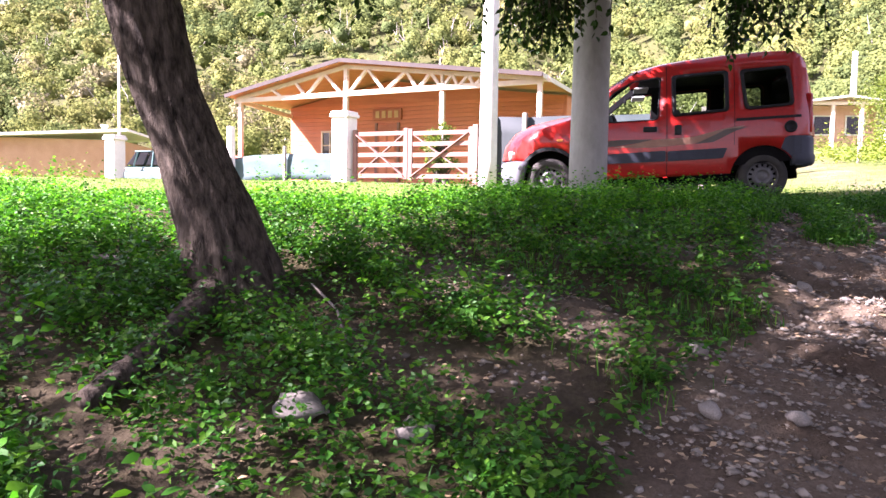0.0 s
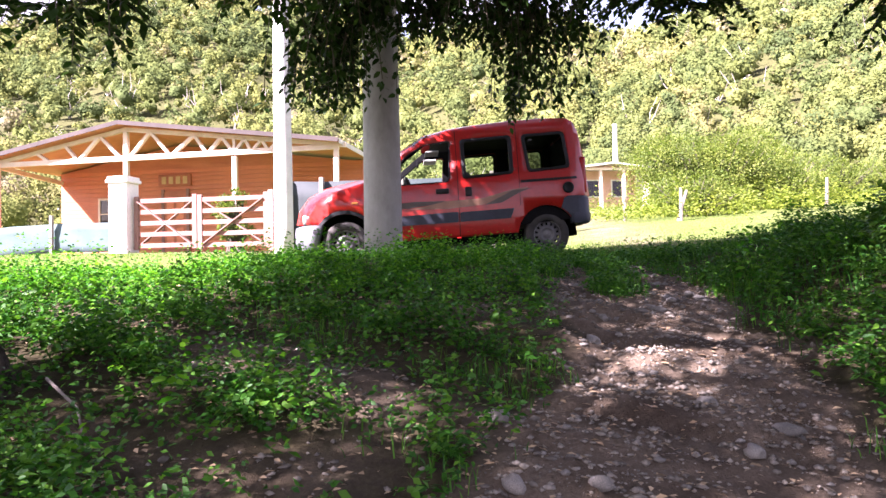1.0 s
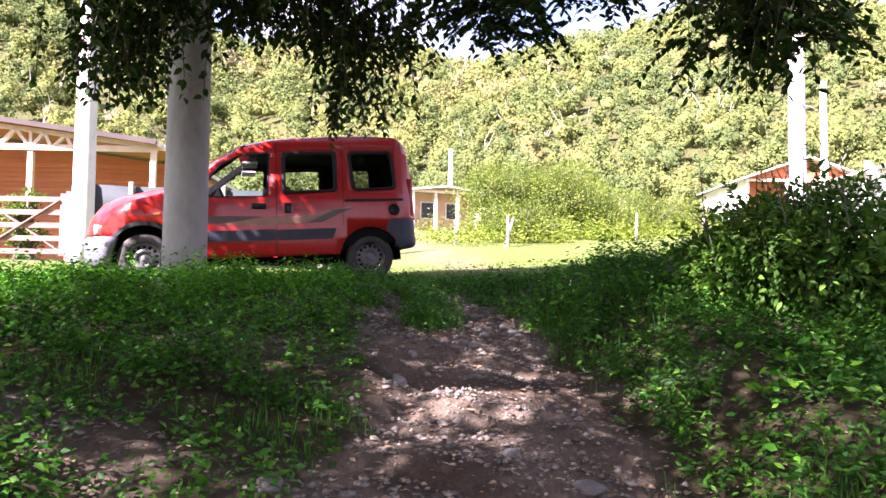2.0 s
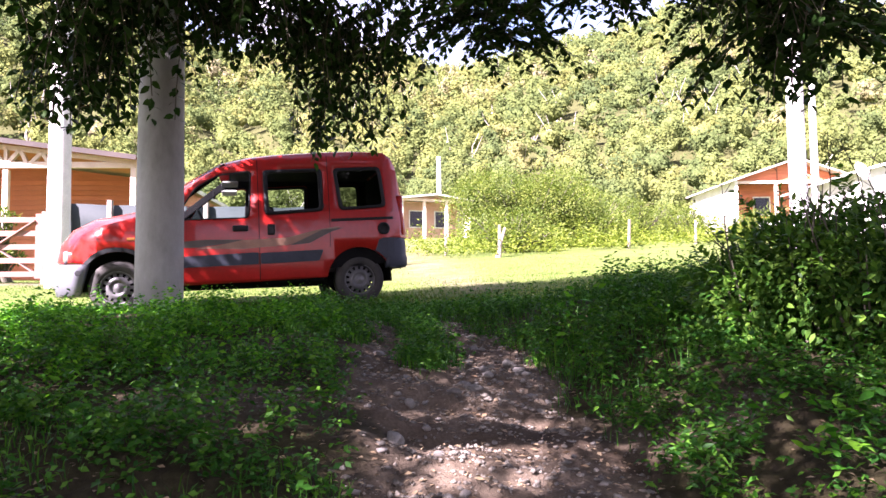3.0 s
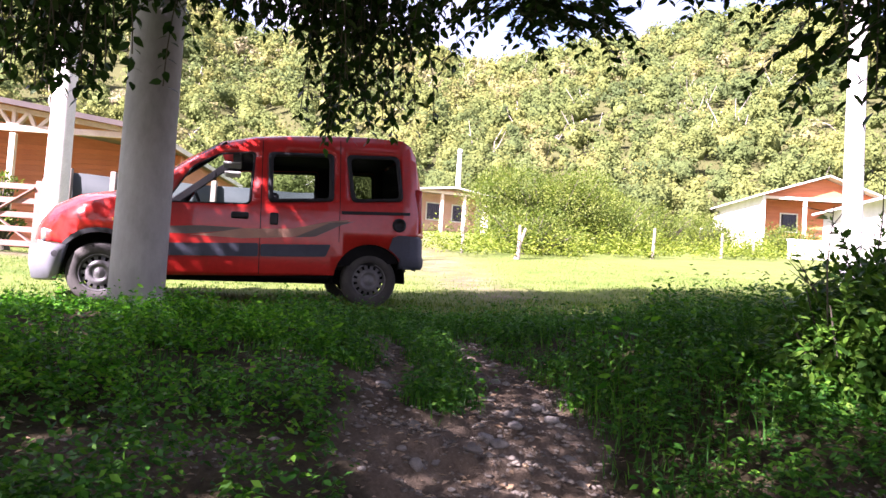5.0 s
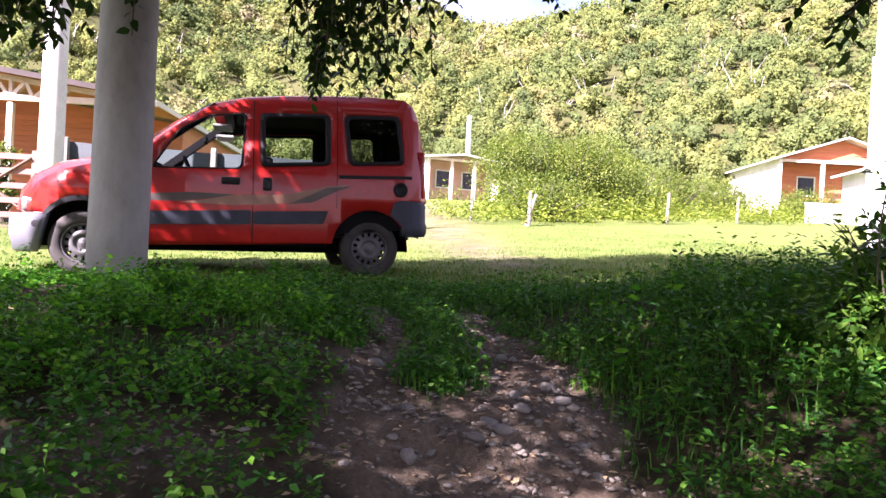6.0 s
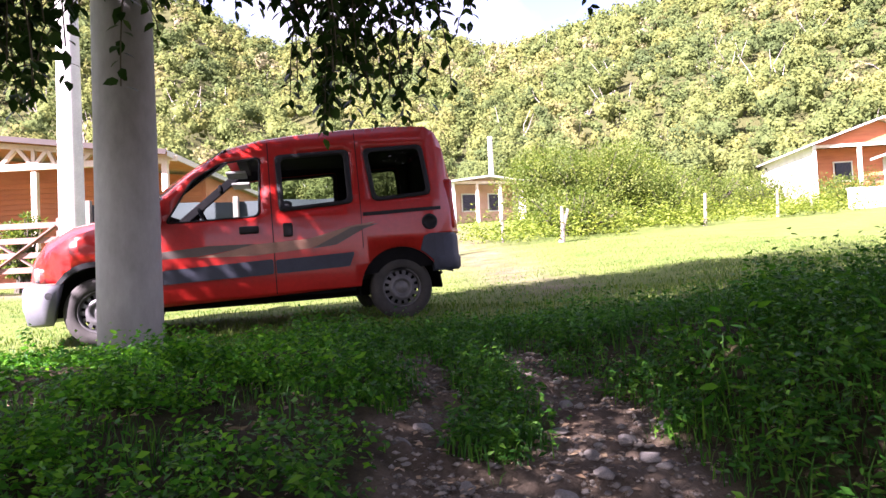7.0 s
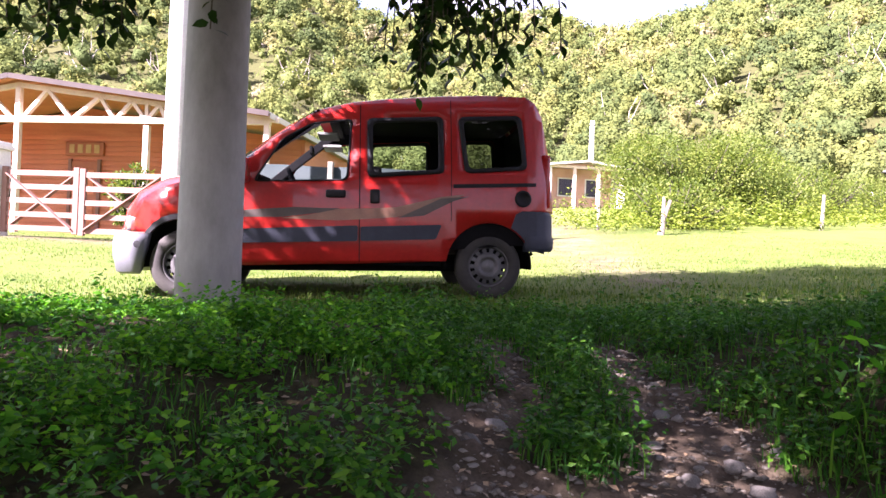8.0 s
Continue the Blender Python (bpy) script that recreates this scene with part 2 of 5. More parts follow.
def box(bm, x0, x1, y0, y1, z0, z1, m=None, bevel=0.0):
    """Adds a box, with its edges rounded off by bevel."""
    vs = [bm.verts.new((x, y, z)) for x in (x0, x1) for y in (y0, y1) for z in (z0, z1)]
    fs = [bm.faces.new([vs[i] for i in f]) for f in ((0, 1, 3, 2), (4, 6, 7, 5), (0, 4, 5, 1), (2, 3, 7, 6), (0, 2, 6, 4), (1, 5, 7, 3))]
    if bevel:
        es = list({e for f in fs for e in f.edges})
        res = bmesh.ops.bevel(bm, geom=es, offset=bevel, segments=2, affect="EDGES", profile=0.6)
        vs = list({v for f in res["faces"] for v in f.verts} | {v for v in vs if v.is_valid})
    if m is not None:
        bmesh.ops.transform(bm, matrix=m, verts=vs)
    return bm


def boxed(*a, **k):
    return box(bmesh.new(), *a, **k)


def beam(bm, a, b, w, h, up=(0, 0, 1), bevel=0.0):
    """Adds a bar of section w by h from a to b."""
    a, b = Vector(a), Vector(b)
    d = (b - a)
    x = d.normalized()
    y = Vector(up).cross(x).normalized()
    z = x.cross(y)
    m = Matrix((x, y, z)).transposed().to_4x4()
    m.translation = a
    return box(bm, 0, d.length, -w / 2, w / 2, -h / 2, h / 2, m, bevel)


def beamed(*a, **k):
    return beam(bmesh.new(), *a, **k)


def tube(bm, pts, rad, n=10, cap=True):
    """Adds a tube through pts with a radius at each."""
    pts = [Vector(p) for p in pts]
    rings, side = [], None
    for i, p in enumerate(pts):
        d = (pts[min(i + 1, len(pts) - 1)] - pts[max(i - 1, 0)]).normalized()
        side = (Vector((0, 1, 0.3)) if side is None else side)
        side = (side - d * side.dot(d)).normalized()
        up = d.cross(side)
        r = rad[i] if isinstance(rad, (list, tuple)) else rad
        rings.append([bm.verts.new(p + (side * math.cos(a) + up * math.sin(a)) * r) for a in (2 * math.pi * k / n for k in range(n))])
    for a, b in zip(rings, rings[1:]):
        for k in range(n):
            bm.faces.new((a[k], a[(k + 1) % n], b[(k + 1) % n], b[k]))
    if cap:
        bm.faces.new(rings[0][::-1])
        bm.faces.new(rings[-1])
    return bm


def lathe(bm, prof, n=32, m=None):
    """Adds a body turned about y: prof is a list of (radius, y)."""
    rings = [[bm.verts.new((r * math.cos(2 * math.pi * k / n), y, r * math.sin(2 * math.pi * k / n))) for k in range(n)] for r, y in prof]
    for a, b in zip(rings, rings[1:]):
        for k in range(n):
            bm.faces.new((a[k], a[(k + 1) % n], b[(k + 1) % n], b[k]))
    if m is not None:
        bmesh.ops.transform(bm, matrix=m, verts=[v for r in rings for v in r])
    return bm


def unit(v):
    return v / np.maximum(np.linalg.norm(v, axis=-1, keepdims=True), 1e-9)


def leaf_mesh(name, P, D, N, size, width=0.55, full=False):
    """Many leaves: base P, along D, facing N, of length size."""
    D = unit(D)
    S = unit(np.cross(D, N))
    N = np.cross(S, D)
    s = np.asarray(size).reshape(-1, 1)
    w = s * width * 0.5
    if full:
        rows = [P, P + D * s * 0.28 + S * w * 0.9 + N * s * 0.05, P + D * s * 0.62 + S * w * 0.8 + N * s * 0.03, P + D * s - N * s * 0.08,
                P + D * s * 0.62 - S * w * 0.8 + N * s * 0.03, P + D * s * 0.28 - S * w * 0.9 + N * s * 0.05]
        cuts = [(0, 1, 5), (1, 2, 5), (5, 2, 4), (2, 3, 4)]
    else:
        rows = [P, P + D * s * 0.45 + S * w + N * s * 0.07, P + D * s - N * s * 0.06, P + D * s * 0.45 - S * w + N * s * 0.07]
        cuts = [(0, 1, 2), (0, 2, 3)]
    k, n = len(rows), len(P)
    V = np.stack(rows, 1).reshape(-1, 3)
    F = (np.arange(n)[:, None, None] * k + np.array(cuts)[None]).reshape(-1, 3)
    return mesh_of(name, V, F)


def ups(n, tilt):
    """Normals about the vertical."""
    v = R.normal(0, tilt, (n, 3))
    v[:, 2] = 1
    return unit(v)


# ---- ground ----
def smooth(a, b, v):
    t = np.clip((v - a) / (b - a), 0, 1)
    return t * t * (3 - 2 * t)


def left_edge(y):
    return np.interp(y, (-3, 0, 2, 2.65, 3.4, 4, 4.6, 5.2, 5.8, 6.6, 7.4), (-2.6, -0.8, 0.4, 0.85, 1.5, 1.87, 2.1, 2.35, 2.66, 2.93, 3.2))


def right_edge(y):
    return np.interp(y, (-3, 0, 1.5, 2.6, 3.3, 4.3, 5, 5.7, 6.5, 7.4), (-0.2, 1.3, 2.05, 2.68, 3.0, 3.36, 3.66, 3.84, 3.82, 3.6))


def wave(x, y, f, seed):
    return np.sin(x * f + seed) * np.cos(y * f * 1.13 + seed * 1.7) + 0.5 * np.sin((x + y) * f * 2.1 + seed * 2.3)


def dirt_at(x, y):
    """How bare the ground is."""
    e = 0.10 * wave(x, y, 5.0, 1.0) + 0.05 * wave(x, y, 13.0, 2.0)
    d = smooth(-0.12, 0.15, x - left_edge(y) + e) * smooth(-0.12, 0.15, right_edge(y) - x + e) * (1 - smooth(6.3, 7.3, y))
    mid = np.interp(y, (4.9, 5.8, 6.6, 7.4), (2.75, 3.22, 3.35, 3.35))
    d = d * (1 - smooth(4.75, 5.1, y) * (1 - smooth(0.10, 0.26, np.abs(x - mid + e * 0.6))))
    bare = smooth(0.2, 0.75, wave(x, y, 2.1, 4.0) + 0.3 * wave(x, y, 6.0, 5.0)) * smooth(5.4, 4.4, y + 0.3 * x) * smooth(-2.5, 0.2, x)
    track = np.exp(-(((x - (6.0 + 0.40 * (y - 9))) / (0.7 + 0.05 * np.clip(y - 9, 0, 30))) ** 2)) * smooth(8.6, 10.0, y) * (1 - smooth(36, 50, y)) * 0.8 * (0.6 + 0.4 * smooth(-0.5, 0.6, wave(x, y, 2.2, 3.0)))
    verge = np.exp(-(((y - (17.2 - 0.5 * (x - 1))) / 1.2) ** 2)) * smooth(3.0, 0.5, x) * 0.8
    worn = 0.9 * np.exp(-(((x - 1.35 + e) / 0.5) ** 2 + ((y - 4.5 + e) / 0.22) ** 2)) + 0.7 * np.exp(-(((x - 0.1 + e) / 0.45) ** 2 + ((y - 2.8 + e) / 0.25) ** 2))
    return np.clip(np.maximum.reduce([d, 0.75 * bare, track, verge, worn]), 0, 1)


AZ = np.radians((-180, -70, -45, -31, -11, 0, 5.7, 9.5, 13, 17, 26, 29.5, 33, 37, 41, 48, 60, 80, 180))
EL = np.tan(np.radians((3, 7, 9.5, 11.8, 18.2, 21.2, 20.4, 17.6, 15.8, 17.4, 17.8, 15.4, 15.4, 17.0, 18.2, 19.2, 18.2, 13, 3)))


def height(x, y):
    x, y = np.asarray(x, float), np.asarray(y, float)
    zl = np.interp(y, (-6, -2, 0, 2, 3, 4.2, 5.5, 6.5, 7.5, 8.4, 18, 25, 50, 60), (-0.5, -0.3, 0.1, 0.52, 0.78, 1.08, 1.36, 1.50, 1.50, 1.47, 1.92, 2.1, 3.0, 3.2))
    zp = np.interp(y, (-6, -2, 0, 2, 3.2, 4.1, 4.6, 5.2, 6, 7, 8.4, 18, 25, 50, 60), (-0.5, -0.3, 0.1, 0.52, 0.80, 0.97, 1.13, 1.21, 1.34, 1.45, 1.48, 1.92, 2.1, 3.0, 3.2))
    a = smooth(-0.25, 0.35, x - left_edge(y))
    z = zl * (1 - a) + zp * a
    bank = smooth(-0.05, 0.9, x - right_edge(y)) * smooth(-1, 2, y) * (1 - smooth(5.2, 7.2, y))
    z = z + 0.36 * bank + 0.24 * np.exp(-(((x - 5.9) / 1.1) ** 2 + ((y - 4.2) / 1.2) ** 2))
    z = z + 0.04 * np.exp(-(((x - 1.3) / 1.0) ** 2 + ((y - 6.7) / 0.6) ** 2))
    z = z + 0.055 * np.clip(x - 5, 0, 60) + 0.045 * np.clip(y - 10, 0, 45) * smooth(4, 12, x)
    z = z + 0.036 * (np.clip(x, -1, 4.5) - 2.3) * smooth(7.0, 8.2, y) * (1 - smooth(11, 14, y))
    z = z - 0.10 * smooth(0.8, -0.5, x) * smooth(5.0, 6.3, y) * (1 - smooth(9, 14, y)) - 0.65 * smooth(-4, -12, x) * smooth(17, 22, y) * (1 - smooth(40, 60, y))
    near = np.exp(-((x - 2) ** 2 + (y - 4) ** 2) / 40)
    z = z + near * (0.018 * wave(x, y, 3.1, 0.4) + 0.012 * wave(x, y, 8.0, 3.0)) + 0.006 * wave(x, y, 21.0, 6.0) * near
    z = z + dirt_at(x, y) * near * (0.012 * wave(x, y, 27.0, 2.2) + 0.022 * wave(x + 0.3 * y, y, 9.0, 5.2))
    d = np.hypot(x, y)
    rise = np.interp(np.arctan2(x, y), AZ, EL) * 230
    t = np.clip((d - 58) / 172, 0, 1)
    bump = 1 + 0.04 * np.sin(np.arctan2(x, y) * 17 + d * 0.02) * smooth(0.1, 0.5, t)
    return z + (rise - 2) * t ** 1.15 * bump


def ground():
    n = 340
    u = np.linspace(-1, 1, n + 1)
    g = 1.5 * np.sinh(6.4 * u)
    X, Y = np.meshgrid(g + 2.2, g + 4.2, indexing="ij")
    x, y = X.ravel(), Y.ravel()
    V = np.stack([x, y, height(x, y)], 1)
    i = np.arange(n)[:, None] * (n + 1) + np.arange(n)[None]
    F = np.stack([i, i + n + 1, i + n + 2, i + 1], -1).reshape(-1, 4)
    me = mesh_of("ground", V, F)
    for key, val in (("dirt", dirt_at(x, y)), ("meadow", smooth(6.6, 8.2, y) * (1 - 0.75 * smooth(52, 66, np.hypot(x, y))))):
        at = me.attributes.new(key, "FLOAT", "POINT")
        at.data.foreach_set("value", val.astype(np.float32))
    tagged(part("ground", me, M_GROUND, smooth=True), "earth bank, trodden stony path and grassy flat below wooded hills", "ground", kind="structure")


ground()


def z_at(x, y):
    return float(height(x, y))


# ---- poles ----
def street_pole(x, y, r0, r1, top, material, label, arm=True):
    z = z_at(x, y) - 0.25
    p = thing("utility_pole", pose(x, y, z), label, "pole", "utility poles")
    bm = bmesh.new()
    rows = [(0, 0, top * k / 10) for k in range(11)]
    tube(bm, rows, [r0 + (r1 - r0) * k / 10 for k in range(11)], 32)
    part("shaft", bm, material, p, smooth=True)
    bm = bmesh.new()
    tube(bm, [(0, 0, top - 0.35), (0, 0, top - 0.27)], r1 + 0.012, 24)
    part("band", bm, M_STEEL, p, "steel band")
    if arm:
        part("crossarm", boxed(-0.7, 0.7, -0.05, 0.05, top - 0.2, top - 0.08, bevel=0.01), material, p)
    return p


street_pole(1.50, 7.66, 0.21, 0.155, 8.2, M_POLE_SHADED, "round concrete utility pole on the grassy bank, greyer for its shade")
street_pole(0.84, 15.32, 0.205, 0.15, 8.2, M_POLE_SUNLIT, "pale sunlit concrete utility pole beside the wooden gate")
street_pole(11.82, 8.2, 0.15, 0.12, 8.2, M_POLE_SUNLIT, "pale sunlit concrete utility pole behind the bushes")
street_pole(29.9, 19.0, 0.17, 0.13, 7.2, M_POLE_SUNLIT, "pale slim concrete pole near a red house", False)
street_pole(26.8, 46.8, 0.22, 0.16, 6.4, M_POLE_SUNLIT, "pale concrete pole beside a pink house", False)


# ---- red timber house ----
def red_house():
    h = thing("timber_house", pose(2.66, 20.84, 2.07, 0, 0, -25), "red-stained timber house with a pale-trussed porch", "house")
    L, AX, AZ0, EZ, WY, D = -11.6, -6.8, 3.98, 3.05, 3.0, 10.0
    # front wall of horizontal planks
    wall = part("wall", boxed(L + 0.2, -0.1, WY + 0.02, WY + 0.14, -0.3, EZ + 0.02), M_DOORWOOD, h)
    me = None
    for k in range(21):
        z = -0.1 + k * 0.15
        if me is None:
            ob = part("plank", boxed(L + 0.2, -0.1, -0.022, 0.022, 0, 0.143, bevel=0.006), M_PLANK, wall, m=pose(0, WY, z))
            me = ob.data
        else:
            part("plank", me, M_PLANK, wall, m=pose(0, WY, z))
    side = part("wall", boxed(-0.12, 0.0, WY, D, -0.3, EZ), M_PLANK, h)
    part("wall", boxed(L + 0.2, L + 0.32, WY + 0.14, D, -0.3, EZ), M_PLANK, h)
    # gable boards behind the truss line
    bm = bmesh.new()
    f = [bm.verts.new(p) for p in ((L + 0.2, WY - 0.01, EZ - 0.02), (-0.1, WY - 0.01, EZ - 0.02), (AX, WY - 0.01, AZ0 - 0.1))]
    g = bmesh.ops.extrude_face_region(bm, geom=[bm.faces.new(f)])
    bmesh.ops.translate(bm, vec=(0, 0.1, 0), verts=[v for v in g["geom"] if isinstance(v, bmesh.types.BMVert)])
    part("gable", bm, M_PLANK, h)
    # roof: two slopes, soffit below
    for a, az, b, bz in ((AX, AZ0, 0.2, EZ + 0.05), (L - 0.12, EZ - 0.02, AX, AZ0)):
        for nm, mat, lo, hi, y0, y1 in (("roof", M_TIN, 0.05, 0.085, -0.42, D + 0.4), ("soffit", M_SOFFIT, 0.0, 0.045, -0.35, D + 0.3)):
            bm = bmesh.new()
            vs = [bm.verts.new((x, y, z + dz)) for dz in (lo, hi) for x, z in ((a, az), (b, bz)) for y in (y0, y1)]
            for q in ((0, 1, 3, 2), (4, 6, 7, 5), (0, 4, 5, 1), (2, 3, 7, 6), (0, 2, 6, 4), (1, 5, 7, 3)):
                bm.faces.new([vs[i] for i in q])
            part(nm, bm, mat, h, "pale sheet metal roof" if nm == "roof" else "orange-brown boarded soffit")
        part("fascia", beamed((a, -0.445, az + 0.03), (b, -0.445, bz + 0.03), 0.035, 0.13), M_FASCIA, h, "brown fascia board")
    part("fascia", beamed((0.22, -0.4, EZ + 0.04), (0.22, D + 0.4, EZ + 0.04), 0.03, 0.12), M_TIN, h)
    # porch frame
    for x, z in ((0, EZ - 0.12), (-3.2, EZ - 0.2), (AX, AZ0 - 0.1), (L + 0.25, EZ - 0.12)):
        part("porch_post", boxed(x - 0.07, x + 0.07, -0.07, 0.07, -0.1, z, bevel=0.012), M_BEAM, h, "pale squared timber post")
    part("tie_beam", beamed((L, -0.02, EZ - 0.12), (0.1, -0.02, EZ - 0.05), 0.11, 0.16, bevel=0.01), M_BEAM, h)
    part("side_beam", beamed((L + 0.25, 0.05, EZ - 0.15), (L + 0.25, WY, EZ - 0.35), 0.1, 0.14), M_BEAM, h)
    for a, az, b, bz in ((AX, AZ0 - 0.07, 0.3, EZ + 0.03), (L + 0.1, EZ - 0.03, AX, AZ0 - 0.07)):
        part("rafter", beamed((a, -0.02, az - 0.05), (b, -0.02, bz - 0.05), 0.1, 0.13), M_BEAM, h)

    def top(x):
        return np.interp(x, (L, AX, 0.3), (EZ - 0.05, AZ0 - 0.14, EZ - 0.03))
    for a, b in ((-9.95, -9.45), (-8.9, -8.45), (-7.68, -8.4), (-7.68, -6.95), (-5.96, -6.67), (-5.96, -5.27), (-4.5, -5.27), (-4.5, -4.06), (-3.61, -4.06), (-3.61, -3.2), (-3.2, -3.19), (-2.85, -3.2), (-2.85, -2.65), (-2.3, -2.65), (-2.3, -2.1), (-1.8, -2.1)):
        up, dn = a, b
        part("truss_strut", beamed((up, -0.025, top(up)), (dn, -0.025, EZ - 0.09), 0.09, 0.12, up=(0, 1, 0)), M_BEAM, h)
    # door with sign and lamp
    door = part("door", boxed(-7.3, -6.45, WY - 0.075, WY - 0.03, -0.1, 2.25, bevel=0.01), M_DOORWOOD, h, "dark red panelled wooden door")
    for z0 in (0.2, 1.25):
        for x0 in (-7.2, -6.83):
            part("panel", boxed(x0, x0 + 0.28, WY - 0.095, WY - 0.072, z0, z0 + 0.75, bevel=0.008), M_PLANK, door)
    for x in (-7.35, -6.4):
        part("door_jamb", boxed(x - 0.05, x + 0.05, WY - 0.1, WY - 0.03, -0.1, 2.32), M_GATE, h)
    sign = part("sign_board", boxed(-7.5, -6.25, WY - 0.12, WY - 0.04, 2.42, 2.84, bevel=0.03), M_DOORWOOD, h, "carved wooden name board")
    for k in range(4):
        x = -7.36 + k * 0.27
        part("carved_mark", boxed(x, x + 0.17, WY - 0.135, WY - 0.118, 2.5, 2.76, bevel=0.008), M_BRASS, sign)
    # window with white frame
    for wx in (-9.8, -2.2):
        win = part("window", boxed(wx, wx + 0.7, WY - 0.05, WY - 0.03, 1.02, 2.02), M_DARKGLASS, h, "window with pale wooden frame")
        for x0, x1, z0, z1 in ((wx - 0.07, wx, 0.95, 2.09), (wx + 0.7, wx + 0.77, 0.95, 2.09), (wx, wx + 0.7, 0.95, 1.02), (wx, wx + 0.7, 2.02, 2.09), (wx + 0.33, wx + 0.37, 1.02, 2.02), (wx, wx + 0.33, 1.50, 1.54), (wx + 0.37, wx + 0.7, 1.50, 1.54)):
            part("frame", boxed(x0, x1, WY - 0.09, WY - 0.028, z0, z1), M_BEAM, win)
    part("porch_floor", boxed(L, 0.3, -0.3, WY, -0.35, -0.1), M_WHITE, h, "pale cement porch floor")


red_house()


# ---- front fence and gate ----
FA, FD = Vector((0.95, 17.35, 0)), Vector((-0.894, 0.447, 0))


def fence_pose(s, dz=0.0):
    p = FA + FD * s
    return pose(p.x, p.y, z_at(p.x, p.y) + dz, 0, 0, -26.6)


def gate_pier(s, w, h):
    p = thing("gate_pier", fence_pose(s), "white rendered masonry gate pier with a stepped cap", "pier", "gate piers")
    part("shaft", boxed(-w / 2, w / 2, -w / 2, w / 2, -0.2, h - 0.16, bevel=0.015), M_WHITE, p)
    part("cap", boxed(-w / 2 - 0.05, w / 2 + 0.05, -w / 2 - 0.05, w / 2 + 0.05, h - 0.16, h - 0.07, bevel=0.015), M_WHITE, p)
    part("cap", boxed(-w / 2 - 0.02, w / 2 + 0.02, -w / 2 - 0.02, w / 2 + 0.02, h - 0.07, h, bevel=0.015), M_WHITE, p)


gate_pier(4.3, 0.50, 1.92)
gate_pier(13.6, 0.45, 2.05)
gp = thing("gate_post", fence_pose(0.32), "weathered reddish squared timber gate post", "post")
part("shaft", boxed(-0.07, 0.07, -0.07, 0.07, -0.2, 1.5, bevel=0.012), M_GATE, gp)


def gate_leaf(s, w, braces):
    g = thing("wooden_gate", fence_pose(s, 0.08), "weathered reddish wooden ranch gate leaf with diagonal brace", "gate", "gate leaves")
    for x in (0.06, w - 0.06):
        part("stile", boxed(x - 0.06, x + 0.06, -0.04, 0.04, 0, 1.34, bevel=0.01), M_GATE, g)
    for z in (0.04, 0.32, 0.60, 0.88, 1.16):
        part("rail", boxed(0.12, w - 0.12, -0.022, 0.022, z, z + 0.11, bevel=0.006), M_GATE, g)
    for k, (a, b) in enumerate(braces):
        part("brace", beamed((0.12 + a * (w - 0.24), -0.035 + 0.07 * k, 1.2), (0.12 + b * (w - 0.24), -0.035 + 0.07 * k, 0.1), 0.025, 0.11, up=(0, 1, 0)), M_GATE, g)


gate_leaf(4.0, 1.72, ((0, 1), (1, 0)))
gate_leaf(2.26, 1.86, ((1, 0), (0, 1)))


def net_fence(s0, s1, h, material, label, posts):
    f = thing("net_fence", fence_pose(s0), label, "fence")
    n = 60
    L = s0 - s1
    V, F = [], []
    base = FA + FD * s0
    for i in range(n + 1):
        x = L * i / n
        q = FA + FD * (s0 - x)
        dz = z_at(q.x, q.y) - z_at(base.x, base.y)
        for k in range(5):
            y = 0.025 * math.sin(x * 2.3 + k) + 0.018 * math.sin(x * 7.1 + 2 * k)
            V.append((x, y, dz + 0.04 + (h - 0.04 - 0.02 * math.sin(x * 1.7) ** 2) * k / 4))
    for i in range(n):
        for k in range(4):
            a = i * 5 + k
            F.append((a, a + 5, a + 6, a + 1))
    ob = part("net", mesh_of("net", V, F), material, f, smooth=True)
    ob.modifiers.new("thick", "SOLIDIFY").thickness = 0.006
    for x, ph, r in posts:
        q = FA + FD * (s0 - x)
        dz = z_at(q.x, q.y) - z_at(base.x, base.y)
        part("post", boxed(x - r, x + r, -0.06 - 2 * r, -0.06, dz - 0.2, dz + ph, bevel=0.012), M_WHITE if r > 0.06 else M_POST, f)
    return f


net_fence(13.2, 4.6, 0.80, M_NET, "pale green shade net stretched between fence posts", [(1.9, 1.1, 0.05), (4.9, 1.72, 0.085), (6.9, 1.0, 0.04)])
net_fence(-0.05, -5.2, 1.68, M_NETDARK, "blue-grey sheet fence with dark posts", [(0.1, 1.75, 0.05), (0.95, 1.75, 0.05), (2.9, 1.75, 0.05), (5.0, 1.75, 0.05)])


